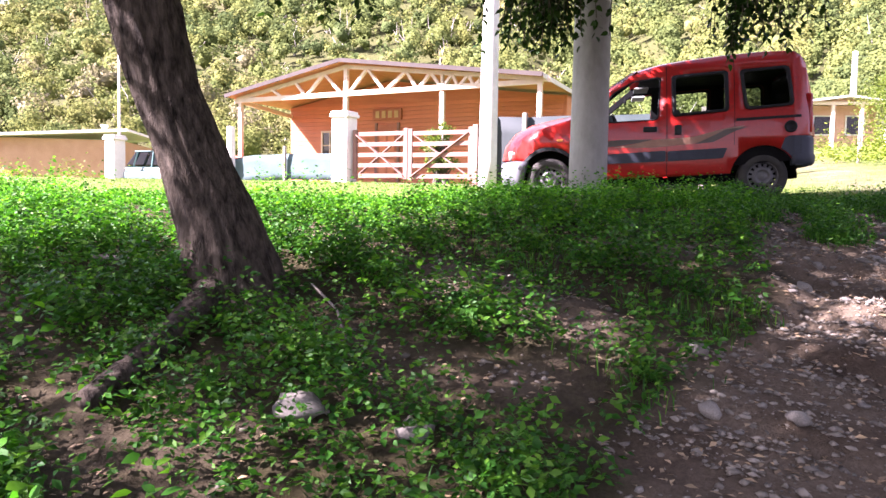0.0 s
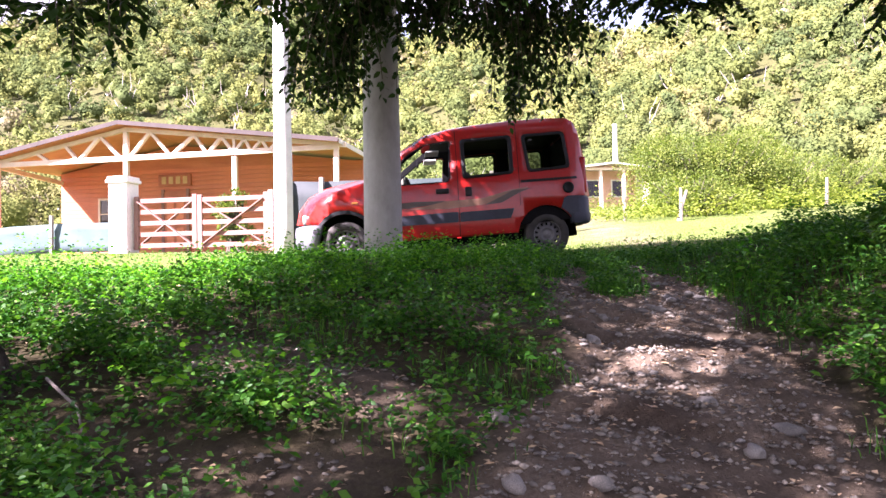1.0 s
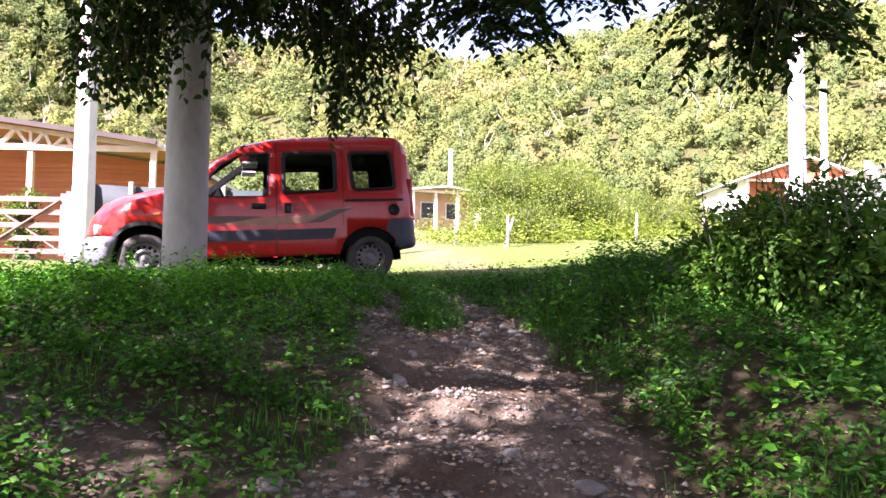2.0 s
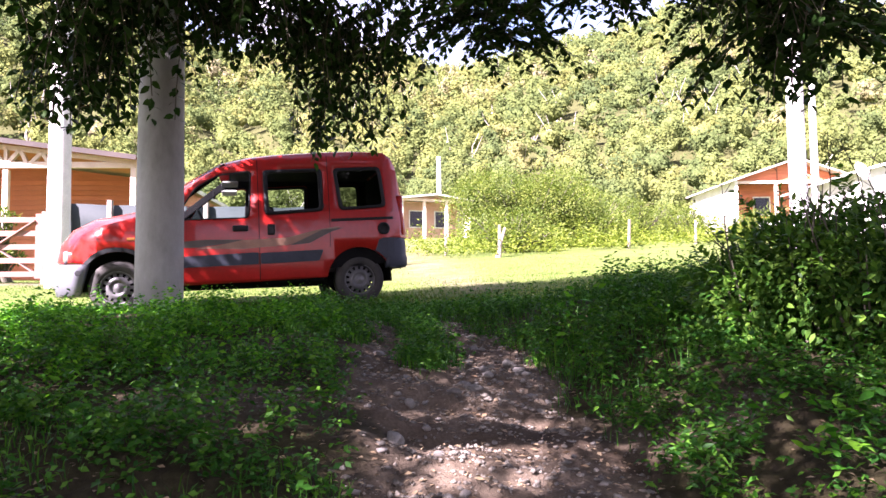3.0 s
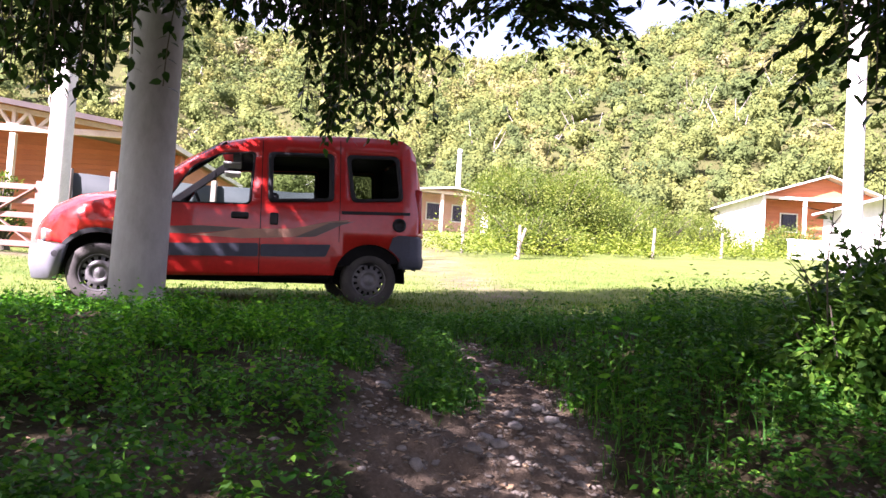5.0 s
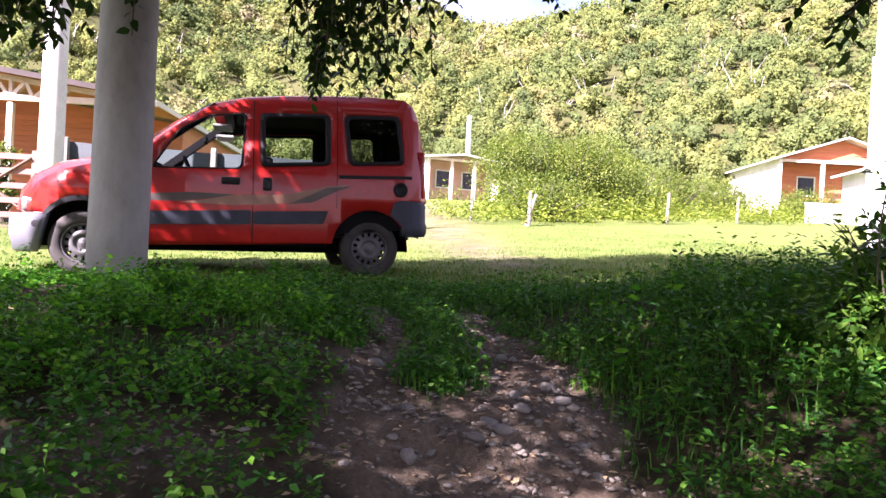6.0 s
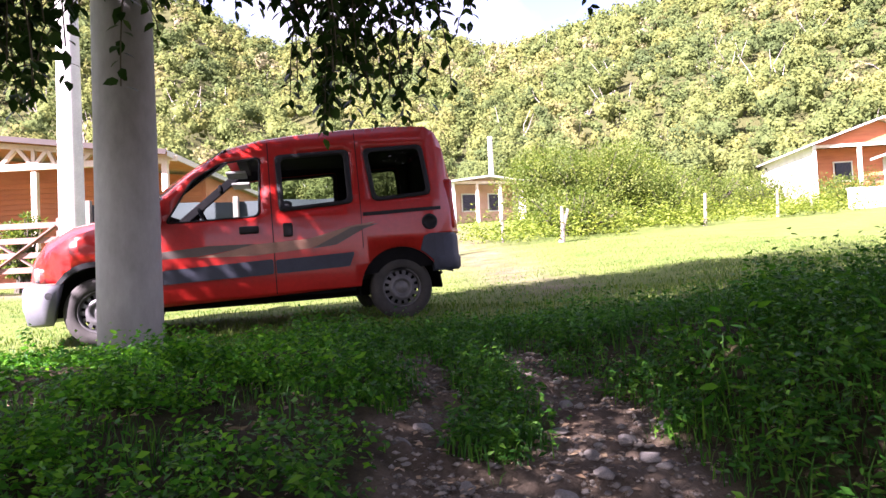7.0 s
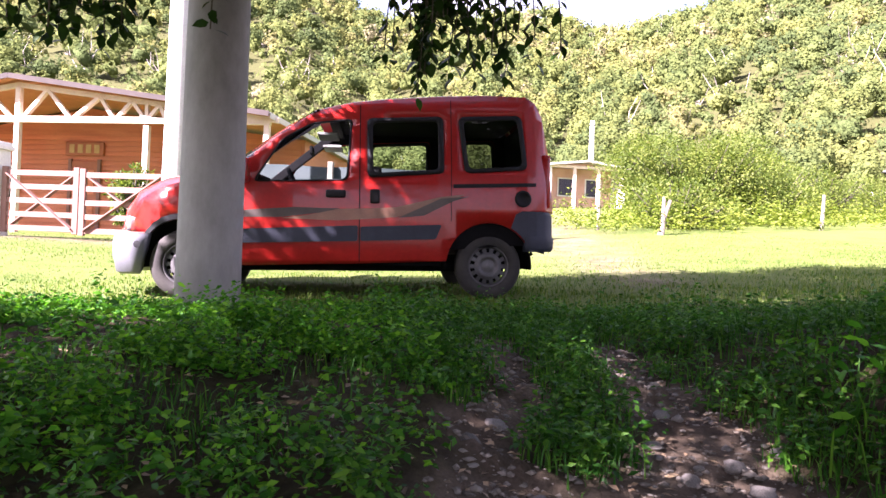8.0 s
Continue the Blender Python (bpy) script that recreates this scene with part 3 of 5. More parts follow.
# ---- other houses ----
def small_house(m, w, d, h, rise, wall_mat, front_mat, label, porch):
    o = thing("small_house", m, label, "house")
    for x in (0.0, w - 0.2):
        part("wall", boxed(x, x + 0.2, 0, d, -1.0, h), wall_mat, o, "plastered side wall")
    part("wall", boxed(0.2, w - 0.2, 0 if not porch else 1.8, 0.2 if not porch else 2.0, -1.0, h), front_mat, o)
    part("wall", boxed(0.2, w - 0.2, d - 0.2, d, -1.0, h), wall_mat, o)
    y = 0.02 if not porch else 0.4
    bm = bmesh.new()
    f = [bm.verts.new(p) for p in ((0.05, y, h), (w - 0.05, y, h), (w / 2, y, h + rise - 0.05))]
    g = bmesh.ops.extrude_face_region(bm, geom=[bm.faces.new(f)])
    bmesh.ops.translate(bm, vec=(0, 0.12, 0), verts=[v for v in g["geom"] if isinstance(v, bmesh.types.BMVert)])
    part("gable", bm, front_mat, o)
    for a, az, b, bz in ((-0.4, h - 0.12, w / 2, h + rise), (w / 2, h + rise, w + 0.4, h - 0.12)):
        bm = bmesh.new()
        vs = [bm.verts.new((x, yy, z + dz)) for dz in (0.0, 0.1) for x, z in ((a, az), (b, bz)) for yy in (-0.3, d + 0.3)]
        for q in ((0, 1, 3, 2), (4, 6, 7, 5), (0, 4, 5, 1), (2, 3, 7, 6), (0, 2, 6, 4), (1, 5, 7, 3)):
            bm.faces.new([vs[i] for i in q])
        part("roof", bm, M_TIN, o, "pale sheet metal roof")
    if porch:
        for k in range(4):
            x = 0.15 + (w - 0.3) * k / 3
            part("porch_post", boxed(x - 0.09, x + 0.09, 0.05, 0.23, -1.0, h), M_BEAM, o)
        part("porch_beam", boxed(0, w, 0.07, 0.21, h - 0.18, h - 0.004), M_BEAM, o)
    yw = 1.78 if porch else -0.02
    for x in (w * 0.25, w * 0.62):
        win = part("window", boxed(x, x + 1.0, yw - 0.03, yw + 0.02, 0.7, 1.8), M_DARKGLASS, o)
        part("frame", boxed(x - 0.08, x, yw - 0.05, yw + 0.01, 0.62, 1.88), M_WHITE, win)
        part("frame", boxed(x + 1.0, x + 1.08, yw - 0.05, yw + 0.01, 0.62, 1.88), M_WHITE, win)
        part("frame", boxed(x, x + 1.0, yw - 0.05, yw + 0.01, 1.8, 1.88), M_WHITE, win)
        part("frame", boxed(x, x + 1.0, yw - 0.05, yw + 0.01, 0.62, 0.7), M_WHITE, win)
    return o


small_house(pose(39.1, 30.0, 5.85, 0, 0, -30), 8.0, 11.0, 2.7, 1.35, M_WHITE, M_PLANK, "white-walled house with a red timber gable porch", True)
small_house(pose(21.6, 43.0, 5.5, 0, 0, -8), 5.2, 6.0, 2.5, 0.25, M_WHITE, M_PINK, "low pink and white house with a flat pale roof", True)


def shed():
    o = thing("ochre_shed", pose(-21.5, 31.5, z_at(-18, 31) - 0.15, 0, 0, 8), "ochre rendered shed with a pale monopitch roof", "shed")
    part("wall", boxed(0, 6.4, 0, 0.2, -0.4, 2.5), M_OCHRE, o)
    part("wall", boxed(6.2, 6.4, 0.2, 5, -0.4, 2.5), M_OCHRE, o)
    part("wall", boxed(0, 0.2, 0.2, 5, -0.4, 2.5), M_OCHRE, o)
    bm = bmesh.new()
    beam(bm, (-0.4, 2.3, 2.5), (6.8, 2.3, 2.95), 5.6, 0.12)
    part("roof", bm, M_WHITE, o, "pale sheet roof")
    ch = bmesh.new()
    tube(ch, [(5.0, 2.0, 2.7), (5.0, 2.0, 3.3)], 0.12, 12)
    tube(ch, [(5.0, 2.0, 3.3), (5.0, 2.0, 3.38)], 0.18, 12)
    part("chimney", ch, M_WHITE, o)


shed()


def thin_mast(x, y, h):
    p = thing("thin_mast", pose(x, y, z_at(x, y)), "thin pale metal mast behind the fence", "mast")
    bm = bmesh.new()
    tube(bm, [(0, 0, -0.2), (0, 0, h)], [0.05, 0.035], 12)
    part("shaft", bm, M_WHITE, p, smooth=True)
    part("arm", boxed(0, 0.4, -0.02, 0.02, h - 0.3, h - 0.26), M_WHITE, p)


thin_mast(-11.6, 24.6, 4.9)


# ---- red van ----
CAR = pose(3.82, 8.522, 1.837, 0, 0, 167.40) @ pose(0, 0, 0, 0, 1.8, 0)


def inset(x, z):
    """How far the van's side lies in from its widest plane."""
    v = 0.17 * max(0, (z - 0.62) / 0.9) ** 1.5 + 0.05 * max(0, (0.12 - z) / 0.15) ** 2
    return v + 0.30 * max(0, (x - 2.72) / 0.42) ** 2 + 0.13 * max(0, (-0.33 - x) / 0.27) ** 2


def rounded(pts, r, n=5):
    out = []
    for i, p in enumerate(pts):
        p, a, b = Vector(p), Vector(pts[i - 1]), Vector(pts[(i + 1) % len(pts)])
        d, e = (a - p).normalized(), (b - p).normalized()
        k = min(r, (a - p).length * 0.45, (b - p).length * 0.45)
        for j in range(n + 1):
            t = j / n
            q = (p + d * k) * (1 - t) ** 2 + p * 2 * t * (1 - t) + (p + e * k) * t * t
            out.append((q.x, q.y))
    return out


def sheet(outline, holes=(), lift=0.0, side=1, cut=True):
    """A curved panel of the van's side, from outlines in x and z."""
    bm = bmesh.new()
    es = []
    for loop in (outline, *holes):
        vs = [bm.verts.new((x, 0, z)) for x, z in loop]
        es += [bm.edges.new((a, b)) for a, b in zip(vs, vs[1:] + vs[:1])]
    bmesh.ops.triangle_fill(bm, edges=es, use_beauty=True)
    if cut:
        for z in (0.05, 0.25, 0.5, 0.7, 0.8, 0.9, 1.0, 1.1, 1.2, 1.3, 1.4):
            bmesh.ops.bisect_plane(bm, geom=bm.verts[:] + bm.edges[:] + bm.faces[:], plane_co=(0, 0, z), plane_no=(0, 0, 1))
        for x in (-0.5, -0.42, -0.34, 0.3, 1.1, 2.0, 2.72, 2.8, 2.88, 2.96, 3.04):
            bmesh.ops.bisect_plane(bm, geom=bm.verts[:] + bm.edges[:] + bm.faces[:], plane_co=(x, 0, 0), plane_no=(1, 0, 0))
    for v in bm.verts:
        y = -inset(v.co.x, v.co.z) + lift
        v.co.y = y if side > 0 else -1.66 - y
    return bm


def arc(cx, cz, r, a0, a1, n=14):
    return [(cx + r * math.cos(radians(a0 + (a1 - a0) * k / n)), cz + r * math.sin(radians(a0 + (a1 - a0) * k / n))) for k in range(n + 1)]


TOP = [(-0.60, 0.48), (-0.575, 0.70), (-0.55, 1.02), (-0.495, 1.36), (-0.44, 1.47), (-0.35, 1.53), (0.0, 1.535), (0.45, 1.51), (0.9, 1.47), (1.2, 1.43), (1.52, 1.345), (1.80, 1.14), (2.10, 0.89), (2.2, 0.81),
       (2.45, 0.74), (2.76, 0.655), (2.98, 0.55), (3.10, 0.43), (3.16, 0.29)]
MID = [(-0.06, 0.0), (-0.07, 0.0), (-0.06, 0.0), (-0.05, 0.03), (-0.02, 0.05), (0.03, 0.06), (0, 0.07), (0, 0.075), (0, 0.08), (0.02, 0.08), (0.05, 0.08), (0.12, 0.07), (0.18, 0.06), (0.16, 0.07),
       (0.1, 0.11), (0.12, 0.13), (0.14, 0.12), (0.16, 0.07), (0.15, 0.02)]
W1 = rounded([(2.03, 0.712), (1.24, 0.735), (1.205, 1.28), (1.55, 1.235), (1.80, 1.085)], 0.055)
W2 = rounded([(1.06, 0.765), (0.405, 0.81), (0.41, 1.32), (1.068, 1.287)], 0.055)
W3 = rounded([(0.215, 0.815), (-0.338, 0.855), (-0.295, 1.347), (0.267, 1.322)], 0.065)


def strip(i0, i1, n=12):
    """Part of the van's skin across its width, between two stations."""
    bm = bmesh.new()
    rows = []
    for (x, z), (dx, dz) in list(zip(TOP, MID))[i0:i1 + 1]:
        half = 0.83 - inset(x, z)
        row = []
        for k in range(n + 1):
            s = -1 + 2 * k / n
            s = math.copysign(abs(s) ** 0.8, s)
            c = (1 - abs(s) ** 2.6)
            row.append(bm.verts.new((x + dx * c, -0.83 + s * half, z + dz * c)))
        rows.append(row)
    for a, b in zip(rows, rows[1:]):
        for k in range(n):
            bm.faces.new((a[k], a[k + 1], b[k + 1], b[k]))
    return bm


def sweep(path, section, close=False):
    """A moulding: section of (outward, z) along a path in plan."""
    bm = bmesh.new()
    rows = []
    for i, p in enumerate(path):
        a, b = Vector(path[max(i - 1, 0)]), Vector(path[min(i + 1, len(path) - 1)])
        d = (b - a).normalized()
        out = Vector((-d.y, d.x))
        rows.append([bm.verts.new((p[0] + out.x * o, p[1] + out.y * o, z)) for o, z in section])
    for a, b in zip(rows, rows[1:]):
        for k in range(len(section)):
            j = (k + 1) % len(section)
            bm.faces.new((a[k], a[j], b[j], b[k]))
    bm.faces.new(rows[0])
    bm.faces.new(rows[-1][::-1])
    return bm


def red_van():
    v = thing("van", CAR, "red compact van with tinted windows and dark side trim", "van")
    outline = TOP + [(2.89, 0.265)] + arc(2.6, 0.0, 0.39, 42, 180) + [(2.1, -0.005), (1.2, 0.015), (0.45, 0.04)] + arc(0, 0, 0.38, 6, 150) + [(-0.36, 0.30), (-0.38, 0.48)]
    body = None
    for side in (1, -1):
        ob = part("body_side", sheet(outline, (W1, W2, W3), 0, side), M_RED, v, smooth=True)
        ob.modifiers.new("thick", "SOLIDIFY").thickness = 0.025
        if side > 0:
            body = ob
        for w, nm, g in ((W1, "door_window", M_GLASS), (W2, "side_window", M_TINT), (W3, "quarter_window", M_DUSK)):
            c = Vector((sum(p[0] for p in w) / len(w), sum(p[1] for p in w) / len(w)))
            small = [tuple(c + (Vector(p) - c) * (0.97 if nm == "door_window" else 0.87)) for p in w]
            big = [tuple(c + (Vector(p) - c) * 1.02) for p in w]
            seal = part("window_seal", sheet(big, (small,), 0.004 if nm != "door_window" else 0.003, side), M_BLACKPL, v, "black window border", smooth=True)
            seal.modifiers.new("thick", "SOLIDIFY").thickness = 0.02
            gl = part(nm, sheet(small, (), -0.008, side), g, v, smooth=True)
            gl.visible_shadow = False
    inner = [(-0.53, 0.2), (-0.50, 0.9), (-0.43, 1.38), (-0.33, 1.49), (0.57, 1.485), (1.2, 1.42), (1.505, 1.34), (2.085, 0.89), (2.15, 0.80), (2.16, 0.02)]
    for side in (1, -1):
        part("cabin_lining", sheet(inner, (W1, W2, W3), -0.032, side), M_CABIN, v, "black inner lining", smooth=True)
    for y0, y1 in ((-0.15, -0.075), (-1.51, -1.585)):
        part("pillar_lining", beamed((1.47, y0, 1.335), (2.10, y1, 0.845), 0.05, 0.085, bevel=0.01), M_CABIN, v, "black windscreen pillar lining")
    # Solid near-black sheet added inside the tailgate, for the cabin's shade there.
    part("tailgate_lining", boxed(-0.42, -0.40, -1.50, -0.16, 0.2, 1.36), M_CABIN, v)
    part("tailgate", strip(0, 4), M_RED, v, smooth=True)
    part("roof", strip(4, 10), M_RED, v, smooth=True)
    ws = part("windscreen", strip(10, 12), M_SCREEN, v, smooth=True)
    ws.visible_shadow = False
    part("scuttle", strip(12, 13), M_BLACKPL, v, smooth=True)
    part("bonnet", strip(13, 18), M_RED, v, smooth=True)
    # bumpers
    nose = [(2.90, 0.004), (3.03, -0.006), (3.13, -0.045), (3.20, -0.13), (3.26, -0.35), (3.30, -0.83), (3.26, -1.31), (3.20, -1.53), (3.13, -1.615), (3.03, -1.654), (2.90, -1.664)]
    bm = sweep(nose, [(-0.05, -0.085), (-0.012, -0.065), (0.004, 0.03), (0.016, 0.06), (0.016, 0.19), (0.004, 0.245), (-0.05, 0.262), (-0.1, -0.03)])
    for q in bm.verts:
        if q.co.x < 2.95:
            q.co.x += 0.16 * max(0.0, 0.26 - q.co.z) ** 0.5 - 0.03
    part("front_bumper", bm, M_GREYPL, v, "pale grey plastic front bumper", smooth=True)
    part("bumper_crease", sheet([(3.12, 0.205), (2.93, 0.20), (2.93, 0.207), (3.12, 0.212)], (), 0.012), M_TRIM, v)
    tail = [(-0.37, -1.67), (-0.5, -1.65), (-0.58, -1.58), (-0.62, -1.3), (-0.64, -0.83), (-0.62, -0.36), (-0.58, -0.08), (-0.5, -0.01), (-0.37, 0.01), (-0.315, 0.012)]
    part("rear_bumper", sweep(tail, [(-0.01, 0.13), (0.01, 0.16), (0.014, 0.24), (0.0, 0.27), (-0.004, 0.45), (-0.03, 0.485), (-0.09, 0.485), (-0.09, 0.13)]), M_TRIM, v, "dark blue-grey plastic rear bumper", smooth=True)
    ob = part("bumper_corner", sheet(arc(0, 0, 0.385, 120, 160, 8) + [(-0.5, 0.13), (-0.5, 0.485), (-0.29, 0.485), (-0.235, 0.46)], (), 0.018), M_TRIM, v, "dark blue-grey bumper end by the wheel arch")
    ob.modifiers.new("thick", "SOLIDIFY").thickness = 0.025
    bm = bmesh.new()
    lathe(bm, [(0.012, -0.004), (0.03, 0.0), (0.03, 0.01), (0.0, 0.012)], 16, pose(2.97, 0.008, 0.165, 0, 0, -8))
    part("tow_cap", bm, M_BLACKPL, v)
    bm = bmesh.new()
    tube(bm, [(-0.36, -0.35, 0.13), (-0.42, -0.35, 0.09), (-0.46, -0.35, 0.12)], 0.018, 8)
    part("tow_eye", bm, M_BLACKPL, v)
    # trim along the doors
    for x0, x1 in ((2.2, 1.145), (1.122, 0.42)):
        top0, top1, low0, low1 = 0.335 - 0.03 * (x0 - 1.1), 0.345 - 0.02 * (x1 - 1.1), 0.212 - 0.025 * (x0 - 1.1), 0.212 - 0.03 * (x1 - 1.1)
        bm = sheet(rounded([(x0, low0), (x1 + (0.05 if x1 < 1 else 0), low1), (x1, top1), (x0, top0)], 0.02), (), 0.022)
        ob = part("side_trim", bm, M_TRIM, v, "dark blue-grey rubbing strip")
        ob.modifiers.new("thick", "SOLIDIFY").thickness = 0.02
    for cx, a1 in ((2.6, 178),):
        ring = arc(cx, 0, 0.43, 20 if cx > 1 else 0, a1) + arc(cx, 0, 0.385, a1, 20 if cx > 1 else 0)
        ob = part("arch_trim", sheet(ring, (), 0.012), M_BLACKPL if cx > 1 else M_RED, v, "dark wheel arch lip")
        ob.modifiers.new("thick", "SOLIDIFY").thickness = 0.02
    for pts in ([(1.137, 1.41), (1.129, 1.41), (1.127, 0.03), (1.135, 0.03)], [(0.338, 1.48), (0.331, 1.48), (0.333, 0.39), (0.340, 0.39)], [(2.16, 0.72), (2.152, 0.72), (2.18, 0.01), (2.188, 0.01)]):
        part("door_gap", sheet(pts, (), 0.002), M_BLACKPL, v, "dark shut line")
    part("slide_rail", sheet([(0.32, 0.680), (-0.42, 0.705), (-0.42, 0.738), (0.32, 0.715)], (), 0.006), M_BLACKPL, v, "black sliding door rail")
    # decals
    for up, (mat, pts) in enumerate(((M_STRIPE_D, [(2.16, 0.455), (2.11, 0.405), (1.78, 0.41), (1.43, 0.455), (1.30, 0.49), (1.69, 0.495), (2.07, 0.47)]), (M_STRIPE_T, [(1.80, 0.40), (1.31, 0.385), (0.82, 0.42), (0.6, 0.47), (0.38, 0.547), (0.22, 0.625), (0.43, 0.60), (0.82, 0.505), (1.13, 0.49), (1.31, 0.485), (1.45, 0.455), (1.6, 0.425)]),
                                     (M_STRIPE_D, [(0.80, 0.415), (0.577, 0.436), (0.332, 0.56), (0.18, 0.61), (0.431, 0.586), (0.627, 0.494)]))):
        part("decal", sheet(pts, (), 0.0015 + 0.001 * up), mat, v, "faded swoosh decal")
    # handles, cap, mirror, lamps
    for x, z, w in ((1.335, 0.615, 0.085), (1.0, 0.597, 0.042)):
        h = 0.035 if w > 0.06 else 0.062
        part("door_recess", sheet(rounded([(x - w - 0.012, z - h - 0.012), (x + w + 0.012, z - h - 0.012), (x + w + 0.012, z + h + 0.012), (x - w - 0.012, z + h + 0.012)], 0.03), (), 0.0015), M_RED, v)
        part("door_handle", boxed(x - w, x + w, -0.012, 0.03, z - h, z + h, bevel=0.018), M_BLACKPL, v, "black plastic door handle", smooth=True)
    bm = bmesh.new()
    lathe(bm, [(0.075, 0.0), (0.07, 0.012), (0.052, 0.014), (0.048, 0.003), (0.0, 0.003)], 24, pose(-0.30, 0.002, 0.595))
    part("fuel_cap", bm, M_BLACKPL, v, smooth=True)
    part("door_mirror", boxed(2.05, 2.16, 0.0, 0.2, 0.69, 0.90, bevel=0.04), M_RED, v, smooth=True)
    part("door_mirror", boxed(2.05, 2.16, -1.86, -1.66, 0.69, 0.90, bevel=0.04), M_BLACKPL, v, smooth=True)
    part("indicator", boxed(2.42, 2.50, -0.012, 0.012, 0.50, 0.53, bevel=0.008), M_LAMP, v)
    for s in (1, -1):
        y0, y1 = (-0.52, -0.27) if s > 0 else (-1.39, -1.14)
        part("headlamp", boxed(3.0, 3.17, y0, y1, 0.28, 0.42, bevel=0.04), M_CHROME, v, smooth=True)
    part("tail_lamp", boxed(-0.565, -0.48, -0.15, -0.075, 0.52, 1.0, bevel=0.025), M_REDLAMP, v, smooth=True)
    part("tail_lamp", boxed(-0.60, -0.50, -1.605, -1.53, 0.52, 1.0, bevel=0.025), M_REDLAMP, v, smooth=True)
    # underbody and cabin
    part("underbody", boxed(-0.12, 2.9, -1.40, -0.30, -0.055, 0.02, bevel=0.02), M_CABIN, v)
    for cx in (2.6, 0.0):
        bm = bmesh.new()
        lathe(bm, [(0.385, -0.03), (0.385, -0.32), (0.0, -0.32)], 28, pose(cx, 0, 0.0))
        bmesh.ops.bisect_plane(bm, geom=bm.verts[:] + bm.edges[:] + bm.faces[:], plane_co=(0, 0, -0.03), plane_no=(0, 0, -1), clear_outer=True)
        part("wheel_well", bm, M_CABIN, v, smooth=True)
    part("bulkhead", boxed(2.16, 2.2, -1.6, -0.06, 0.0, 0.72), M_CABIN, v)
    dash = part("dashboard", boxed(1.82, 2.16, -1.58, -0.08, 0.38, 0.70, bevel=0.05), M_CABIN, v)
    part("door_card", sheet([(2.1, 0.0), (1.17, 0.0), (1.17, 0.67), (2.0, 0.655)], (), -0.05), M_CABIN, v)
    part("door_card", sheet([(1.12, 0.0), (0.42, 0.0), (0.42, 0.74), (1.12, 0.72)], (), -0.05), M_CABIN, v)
    # Roof lining and added header in near-black trim, for shade under the roof.
    part("headliner", boxed(-0.35, 1.35, -1.45, -0.21, 1.36, 1.375), M_CABIN, v, "roof lining darkened for the cabin's shade")
    part("windscreen_header", boxed(1.33, 1.43, -1.45, -0.21, 1.315, 1.358, bevel=0.01), M_CABIN, v, "added lining over the windscreen, darkened for the cabin's shade")
    for y in (-0.45, -1.2):
        part("seat", boxed(1.07, 1.57, y - 0.24, y + 0.24, 0.05, 0.36, bevel=0.06), M_SEAT, v, smooth=True)
        part("seat_back", boxed(-0.06, 0.06, -0.23, 0.23, 0, 0.58, m=pose(1.15, y, 0.22, 0, -14, 0), bevel=0.05), M_SEAT, v, smooth=True)
        part("headrest", boxed(-0.05, 0.05, -0.13, 0.13, 0.57, 0.70, m=pose(1.15, y, 0.22, 0, -14, 0), bevel=0.04), M_SEAT, v, smooth=True)
        part("sun_visor", boxed(1.34, 1.52, y - 0.16, y + 0.2, 1.16, 1.185, bevel=0.01), M_LINER, v, "pale folded sun visor")
    part("rear_bench", boxed(0.05, 0.5, -1.42, -0.24, 0.1, 0.42, bevel=0.06), M_SEAT, v, smooth=True)
    part("rear_backrest", boxed(-0.06, 0.06, -1.42, -0.24, 0.30, 0.72, m=pose(0.05, 0, 0, 0, -12, 0), bevel=0.05), M_SEAT, v, smooth=True)
    bm = bmesh.new()
    pts = [(1.72 + 0.07 * math.sin(a), -0.45 + 0.18 * math.cos(a), 0.70 + 0.17 * math.sin(a)) for a in np.linspace(0, 2 * math.pi, 25)]
    tube(bm, pts, 0.014, 8, cap=False)
    tube(bm, [(1.72, -0.27, 0.7), (1.75, -0.45, 0.68), (1.72, -0.63, 0.7)], 0.014, 8)
    tube(bm, [(1.75, -0.45, 0.68), (1.9, -0.45, 0.6)], 0.03, 8)
    part("steering_wheel", bm, M_CABIN, v, smooth=True)
    part("mirror_inside", boxed(1.60, 1.63, -0.95, -0.72, 1.06, 1.13, bevel=0.01), M_CABIN, v)
    # wheels
    for cx in (2.6, 0.0):
        for s in (1, -1):
            y = -0.03 if s > 0 else -1.63
            f = pose(cx, y, 0) if s > 0 else pose(cx, y, 0, 0, 0, 180)
            bm = bmesh.new()
            lathe(bm, [(0.178, -0.015), (0.19, 0.0), (0.23, 0.006), (0.268, -0.004), (0.288, -0.025), (0.293, -0.05), (0.293, -0.13), (0.285, -0.155), (0.25, -0.175), (0.18, -0.17)], 48, f)
            wh = part("wheel", bm, M_RUBBER, v, "black tyre", smooth=True)
            bm = bmesh.new()
            lathe(bm, [(0.18, -0.012), (0.172, -0.006), (0.165, -0.03), (0.158, -0.06)], 40, f)
            lathe(bm, [(0.122, -0.035), (0.10, -0.022), (0.075, -0.02), (0.07, -0.035), (0.05, -0.035), (0.03, -0.02), (0.0, -0.018)], 40, f)
            for k in range(14):
                a = 2 * math.pi * k / 14
                ring = [(0.12, a - 0.13, -0.035), (0.12, a + 0.13, -0.035), (0.162, a + 0.13, -0.045), (0.162, a - 0.13, -0.045)]
                vs = [bm.verts.new(f @ Vector((r * math.cos(b), yy, r * math.sin(b)))) for r, b, yy in ring]
                bm.faces.new(vs)
            part("rim", bm, M_STEEL, wh, "dull steel wheel with a ring of round holes", smooth=True)
            bm = bmesh.new()
